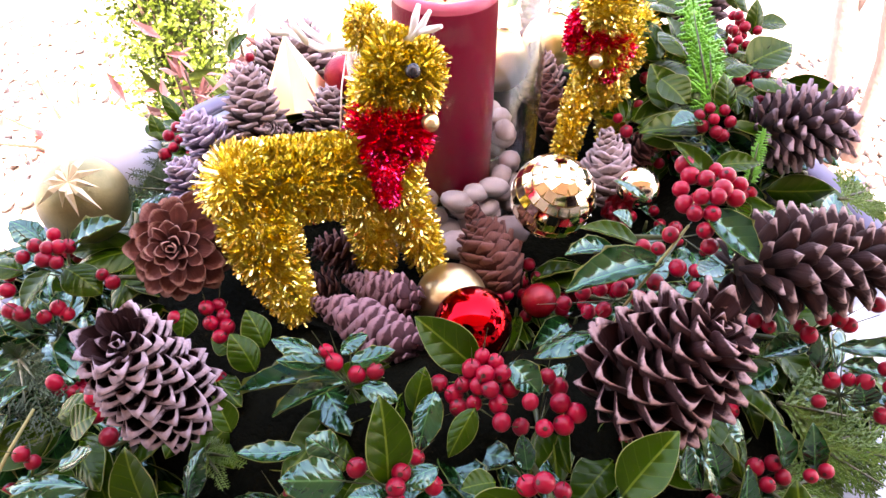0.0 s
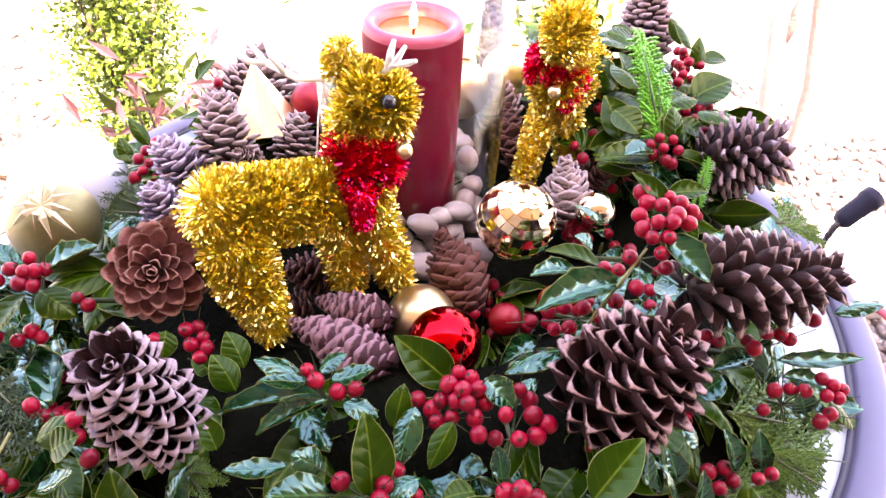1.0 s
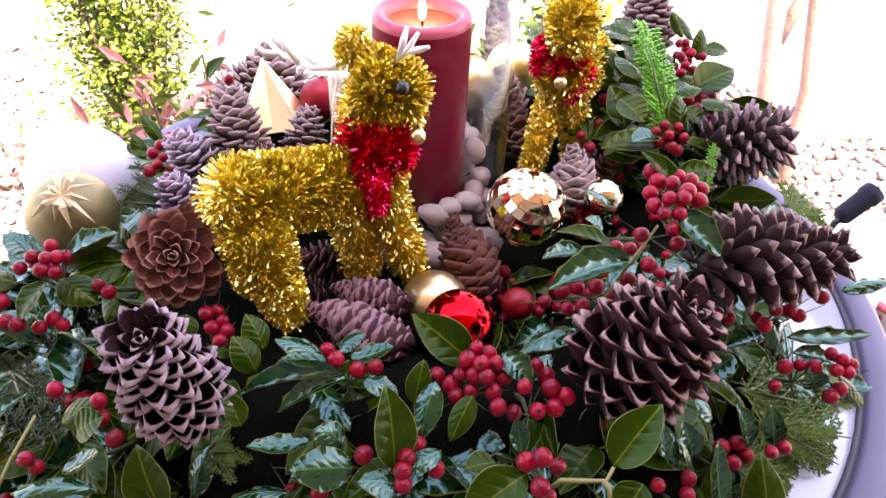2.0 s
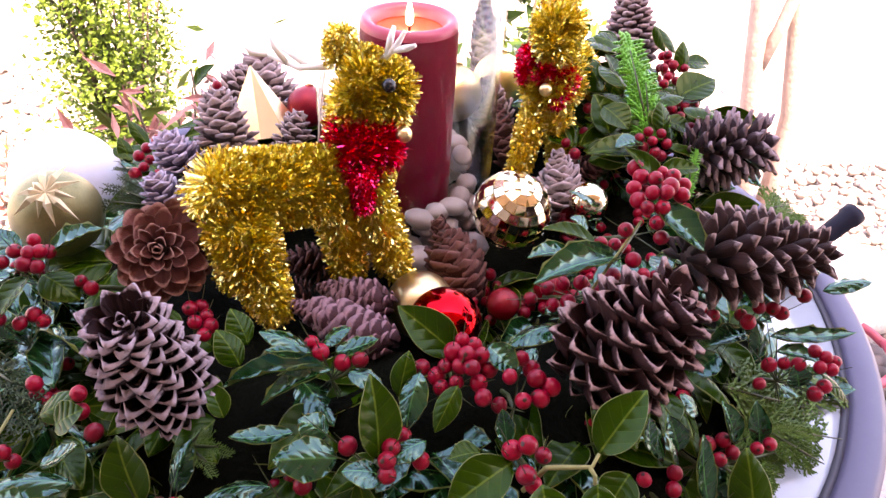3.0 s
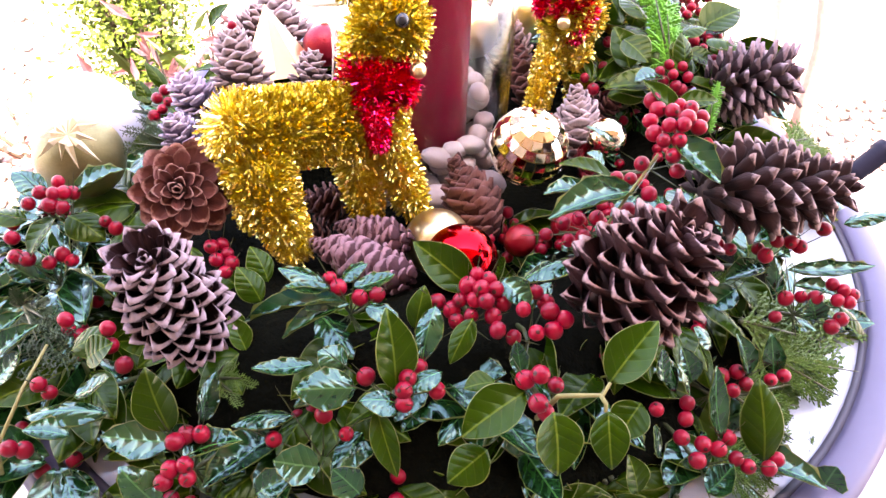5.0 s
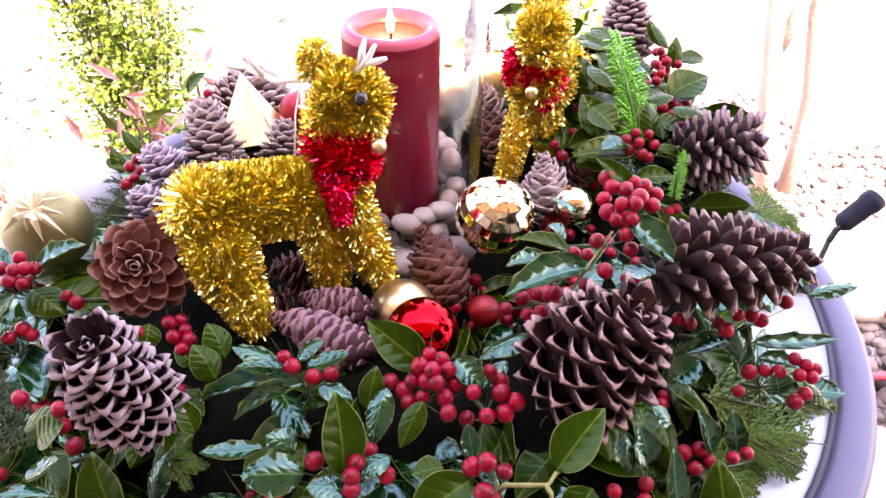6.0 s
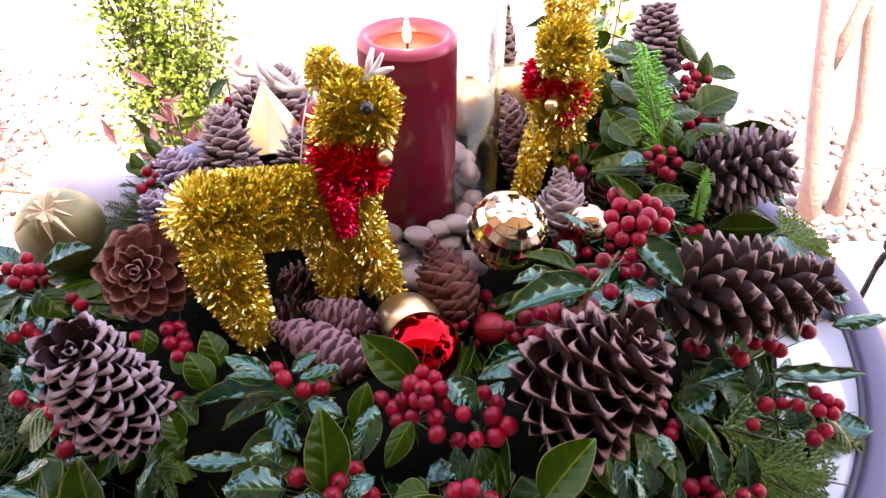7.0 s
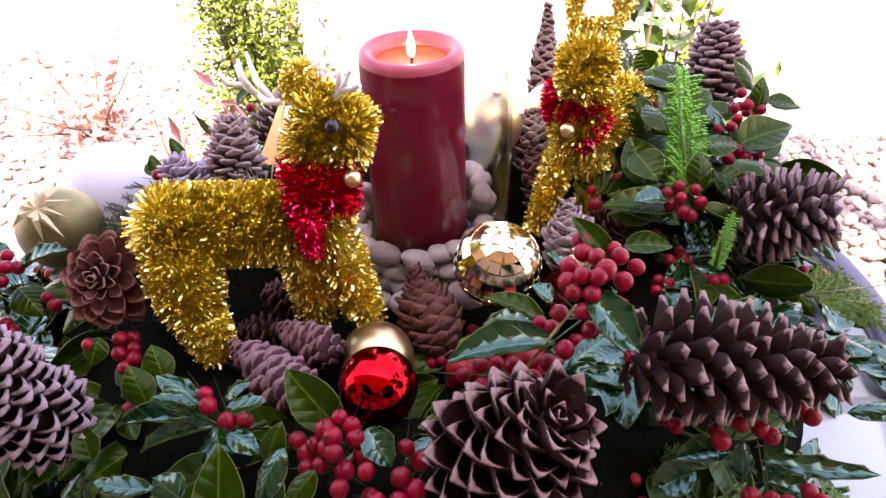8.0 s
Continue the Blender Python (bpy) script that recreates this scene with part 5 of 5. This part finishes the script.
cedar((0.166, 0.252, 0.873), [(0.186, 0.251, 0.905), (0.169, 0.241, 0.891)], 0, "light green cedar sprig between two pine cones")
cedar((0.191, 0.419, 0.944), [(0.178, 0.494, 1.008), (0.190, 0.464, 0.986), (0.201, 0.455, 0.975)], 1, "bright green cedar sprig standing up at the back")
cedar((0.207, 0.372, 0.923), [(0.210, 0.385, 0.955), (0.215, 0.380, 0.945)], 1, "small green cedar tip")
cedar((0.253, 0.345, 0.932), [(0.322, 0.373, 0.906), (0.324, 0.398, 0.906)], 0, "green cedar sprig behind the long cone")
cedar((0.249, 0.243, 0.849), [(0.356, 0.307, 0.806), (0.342, 0.281, 0.787), (0.300, 0.234, 0.773), (0.257, 0.223, 0.806)], 0, "drooping cedar sprig over the table edge")
cedar((0.256, 0.257, 0.866), [(0.352, 0.289, 0.782), (0.321, 0.252, 0.780)], 0, "drooping cedar sprig over the table edge")
cedar((0.186, 0.221, 0.888), [(0.288, 0.244, 0.832), (0.255, 0.222, 0.818), (0.306, 0.227, 0.797)], 0, "dark cedar sprig over the table edge")
cedar((0.222, 0.161, 0.837), [(0.224, 0.188, 0.837), (0.251, 0.183, 0.819)], 0, "cedar tip over the pale table")
cedar((0.172, 0.178, 0.872), [(0.232, 0.186, 0.846), (0.218, 0.160, 0.842), (0.246, 0.206, 0.850)], 0, "olive green cedar sprig under red berries")
cedar((0.205, 0.205, 0.872), [(0.282, 0.236, 0.846), (0.292, 0.215, 0.838), (0.262, 0.190, 0.842)], 0, "olive green cedar sprig over the pale table")
cedar((0.150, 0.150, 0.862), [(0.205, 0.140, 0.842), (0.188, 0.120, 0.842)], 0, "olive green cedar sprig low in the wreath")
cedar((-0.116, 0.183, 0.896), [(-0.100, 0.164, 0.906), (-0.105, 0.176, 0.918), (-0.095, 0.173, 0.908)], 0, "light green cedar tip under the large cone")
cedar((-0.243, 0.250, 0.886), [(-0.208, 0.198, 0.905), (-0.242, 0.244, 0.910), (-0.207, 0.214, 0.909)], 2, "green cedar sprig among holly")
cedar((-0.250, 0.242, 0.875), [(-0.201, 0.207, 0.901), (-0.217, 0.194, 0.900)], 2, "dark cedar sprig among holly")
cedar((-0.166, 0.365, 0.920), [(-0.195, 0.358, 0.943), (-0.199, 0.343, 0.941), (-0.188, 0.373, 0.944)], 2, "dark conifer tip beside the large pearl bauble")
cedar((-0.201, 0.412, 0.918), [(-0.200, 0.392, 0.941), (-0.192, 0.380, 0.925)], 2, "dark conifer tip beside the large pearl bauble")
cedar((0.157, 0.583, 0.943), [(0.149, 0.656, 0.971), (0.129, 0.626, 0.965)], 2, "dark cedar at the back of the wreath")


# ---- garden behind ----
gg = random.Random(9)


def gravel_bed(x0, x1, y0, y1, singles, label, mat):
    """Stones in a stretch of the bed: the nearest as stones of their own, the rest as one scatter."""
    bed_ob = root("gravel_bed", pose((x0 + x1) / 2, (y0 + y1) / 2, GROUND_Z), label, "gravel", kind="structure")
    origin = Vector(((x0 + x1) / 2, (y0 + y1) / 2, GROUND_Z))
    gravel_meshes = [stone_mesh("stone", mat, 10 + k) for k in range(4)]
    verts, faces = [], []
    n = 0
    src = [([v.co.copy() for v in m.vertices], [tuple(p.vertices) for p in m.polygons]) for m in gravel_meshes]
    y = y0
    while y < y1:
        x = x0
        while x < x1:
            s = gg.uniform(0.008, 0.019)
            p = Vector((x + gg.uniform(-0.01, 0.01), y + gg.uniform(-0.01, 0.01), GROUND_Z + s * 0.35 + gg.uniform(0, 0.012))) - origin
            m = Matrix.Translation(p) @ Euler((gg.uniform(-0.4, 0.4), gg.uniform(-0.4, 0.4), gg.uniform(0, 6))).to_matrix().to_4x4() @ Matrix.Diagonal((s * 1.25, s, s * 0.7, 1))
            if n < singles:
                part("stone", gravel_meshes[n % 4], None, bed_ob).matrix_basis = m
            else:
                vs, fs = src[gg.randrange(4)]
                k = len(verts)
                verts.extend(tuple(m @ v) for v in vs)
                faces.extend(tuple(i + k for i in f) for f in fs)
            n += 1
            x += s * 2.1
        y += 0.027
    if verts:
        rest = part("scatter", from_lists("scatter", verts, faces, mat, True), None, bed_ob)
        rest["kind"] = "stuff"
    return bed_ob


gravel_bed(0.55, 1.75, 0.75, 2.1, 290, "sunlit bed of pale rounded garden gravel", GRAVEL)
gravel_bed(-2.2, -0.75, 1.3, 2.4, 290, "sunlit pale gravel between red-leaved shrubs", PALE_GRAVEL)

slab = part("paving_slab", block(bmesh.new(), (1.25, 1.75, GROUND_Z - 0.02), (3.2, 2.3, GROUND_Z + 0.035), 0.008), PAVING)
tagged(slab, "pinkish concrete paving edge beyond the gravel", "paving", kind="structure")
bm = bmesh.new()
bmesh.ops.create_icosphere(bm, subdivisions=4, radius=1)
for v in bm.verts:
    v.co *= 1 + 0.2 * noise.noise(v.co * 1.4)
    v.co = Vector((v.co.x * 0.2, v.co.y * 0.15, max(-0.05, v.co.z * 0.09)))
rock = part("rock", bm, PALE_STONE)
rock.location = (1.02, 1.14, GROUND_Z + 0.045)
tagged(rock, "flat white garden rock on the gravel", "rock")
bm = bmesh.new()
tube(bm, [(0.12 * math.cos(a * 0.3) , 0.12 * math.sin(a * 0.3), 0.012 + 0.004 * a / 20) for a in range(22)], [0.009] * 22, 10)
hose = part("garden_hose", bm, HOSE)
hose.location = (0.93, 0.94, GROUND_Z + 0.03)
tagged(hose, "loop of red rubber garden hose on the gravel", "hose")
bm = block(bmesh.new(), (-0.018, -0.012, 0), (0.018, 0.012, 0.008), 0.003)
scrap = part("plastic_scrap", bm, BLUE)
scrap.matrix_basis = pose(1.0, 1.38, GROUND_Z + 0.045, 12, 8, 30)
tagged(scrap, "small bright blue plastic scrap on gravel", "scrap")

# garden spotlight on a stake
spot = root("garden_spotlight", pose(0.794, 0.937, GROUND_Z), "dark blue-black garden spotlight on a stake", "spotlight")
bm = lathe([(0, 0), (0.013, 0), (0.018, 0.008), (0.019, 0.06), (0.0215, 0.063), (0.0215, 0.08), (0.018, 0.08), (0.016, 0.07), (0, 0.068)], 28)
part("head", bm, NAVY, spot).matrix_basis = aim((0, 0, 0.327), (0.804, 0.331, 0.494))
part("stake", tube(bmesh.new(), [(-0.012, 0, -0.05), (-0.012, 0, 0.12), (-0.008, 0, 0.297)], [0.003, 0.006, 0.005], 10), BLACK, spot)
part("bracket", tube(bmesh.new(), [(-0.008, 0, 0.292), (-0.004, 0, 0.317), (0.006, 0, 0.329)], [0.006, 0.007, 0.006], 10), BLACK, spot)


# smooth-barked tree with several stems
tree = root("tree", pose(0.995, 1.5, GROUND_Z), "smooth pinkish-barked tree with several bare stems", "tree")
for pts, r in (
    ([(-0.01, 0, -0.05), (-0.04, 0.005, 0.15), (-0.085, 0, 0.3), (-0.14, 0.02, 0.58), (-0.2, 0.1, 1.2), (-0.25, 0.2, 2.2)], 0.031),
    ([(0.05, 0, -0.05), (0.045, 0.01, 0.15), (0.02, 0, 0.3), (-0.05, 0.02, 0.58), (-0.06, 0.1, 1.2), (0.0, 0.2, 2.2)], 0.025),
    ([(-0.105, 0.01, 0.38), (-0.08, 0.0, 0.52), (-0.06, 0.01, 0.65), (0.0, 0.1, 1.2), (0.02, 0.3, 2.0)], 0.018),
):
    n = len(pts)
    part("stem", tube(bmesh.new(), pts, [r * (1 - 0.6 * i / n) for i in range(n)], 16), BARK, tree)
    top = Vector(pts[-1])
    for k in range(4):
        d = Vector((fg.uniform(-0.5, 0.5), fg.uniform(-0.5, 0.5), fg.uniform(0.5, 0.9)))
        part("limb", tube(bmesh.new(), [top - Vector((0, 0, 0.25)), top + d * 0.5, top + d * 1.1], [r * 0.3, r * 0.2, 0.004], 8), BARK, tree)


# leafy shrubs
def shrub(place, height, spread, stems, leaves, size, mat, label, seed, upright=1.0, low=0.18, slim=0.28, name="shrub"):
    g = random.Random(seed)
    ob = root(name, pose(*place), label, "shrub")
    verts, faces = [], []
    for s in range(stems):
        a = g.uniform(0, 6.28)
        r = spread * math.sqrt(g.random())
        tip = Vector((r * math.cos(a), r * math.sin(a), height * g.uniform(0.65, 1.0)))
        bend = Vector((tip.x * 0.35, tip.y * 0.35, tip.z * 0.5))
        part("branch", tube(bmesh.new(), [(0, 0, -0.02), bend, tip], [0.006, 0.004, 0.0015], 6), BRANCH, ob)
        for k in range(leaves):
            f = g.uniform(low, 1.0)
            p = (bend * (f / 0.5) if f < 0.5 else bend.lerp(tip, (f - 0.5) * 2))
            rad = height * 0.09 * (1.1 - f) + size * 0.5
            p = p + Vector((g.gauss(0, rad), g.gauss(0, rad), g.gauss(0, rad)))
            d = Vector((g.uniform(-1, 1), g.uniform(-1, 1), g.uniform(-0.4, 1) * upright)).normalized() * size * g.uniform(0.6, 1.3)
            n = d.cross(Vector((g.uniform(-1, 1), g.uniform(-1, 1), g.uniform(-1, 1)))).normalized() * d.length * slim
            k0 = len(verts)
            up = n.cross(d).normalized() * d.length * 0.08
            for c in (p, p + d * 0.45 + n, p + d, p + d * 0.45 - n, p + d * 0.45 + up):
                verts.append(tuple(c))
            faces.extend([(k0, k0 + 1, k0 + 4), (k0 + 1, k0 + 2, k0 + 4), (k0 + 2, k0 + 3, k0 + 4), (k0 + 3, k0, k0 + 4)])
    part("foliage", from_lists("foliage", verts, faces, mat), None, ob)
    return ob


shrub((-0.53, 1.28, GROUND_Z), 0.82, 0.125, 18, 640, 0.0145, BUSH_LEAF, "bright green upright conifer shrub in sun", 1)
shrub((-0.27, 0.76, GROUND_Z), 0.72, 0.09, 12, 30, 0.042, RED_LEAF, "upright shrub with narrow red leaves behind the table", 2, 1.0, 0.72, 0.13)
shrub((-0.23, 0.78, GROUND_Z), 0.72, 0.08, 9, 34, 0.045, BUSH_LEAF, "upright shrub with narrow green leaves behind the table", 6, 1.0, 0.72, 0.13)
shrub((-1.35, 1.75, GROUND_Z), 0.26, 0.34, 12, 20, 0.045, RED_LEAF, "low red-leaved shrub on pale gravel", 3)
shrub((-0.95, 1.5, GROUND_Z), 0.22, 0.28, 10, 18, 0.045, RED_LEAF, "low red-leaved shrub on pale gravel", 4)

shrub((0.25, 0.97, GROUND_Z), 0.84, 0.05, 9, 110, 0.026, BUSH_LEAF, "slim yellow-green shrub in sun behind the table", 7, 1.0, 0.6, 0.22)
shrub((0.17, 0.90, GROUND_Z), 0.82, 0.05, 7, 60, 0.045, DEEP_LEAF, "slim dark green shrub behind the table", 8, 1.0, 0.7, 0.3)
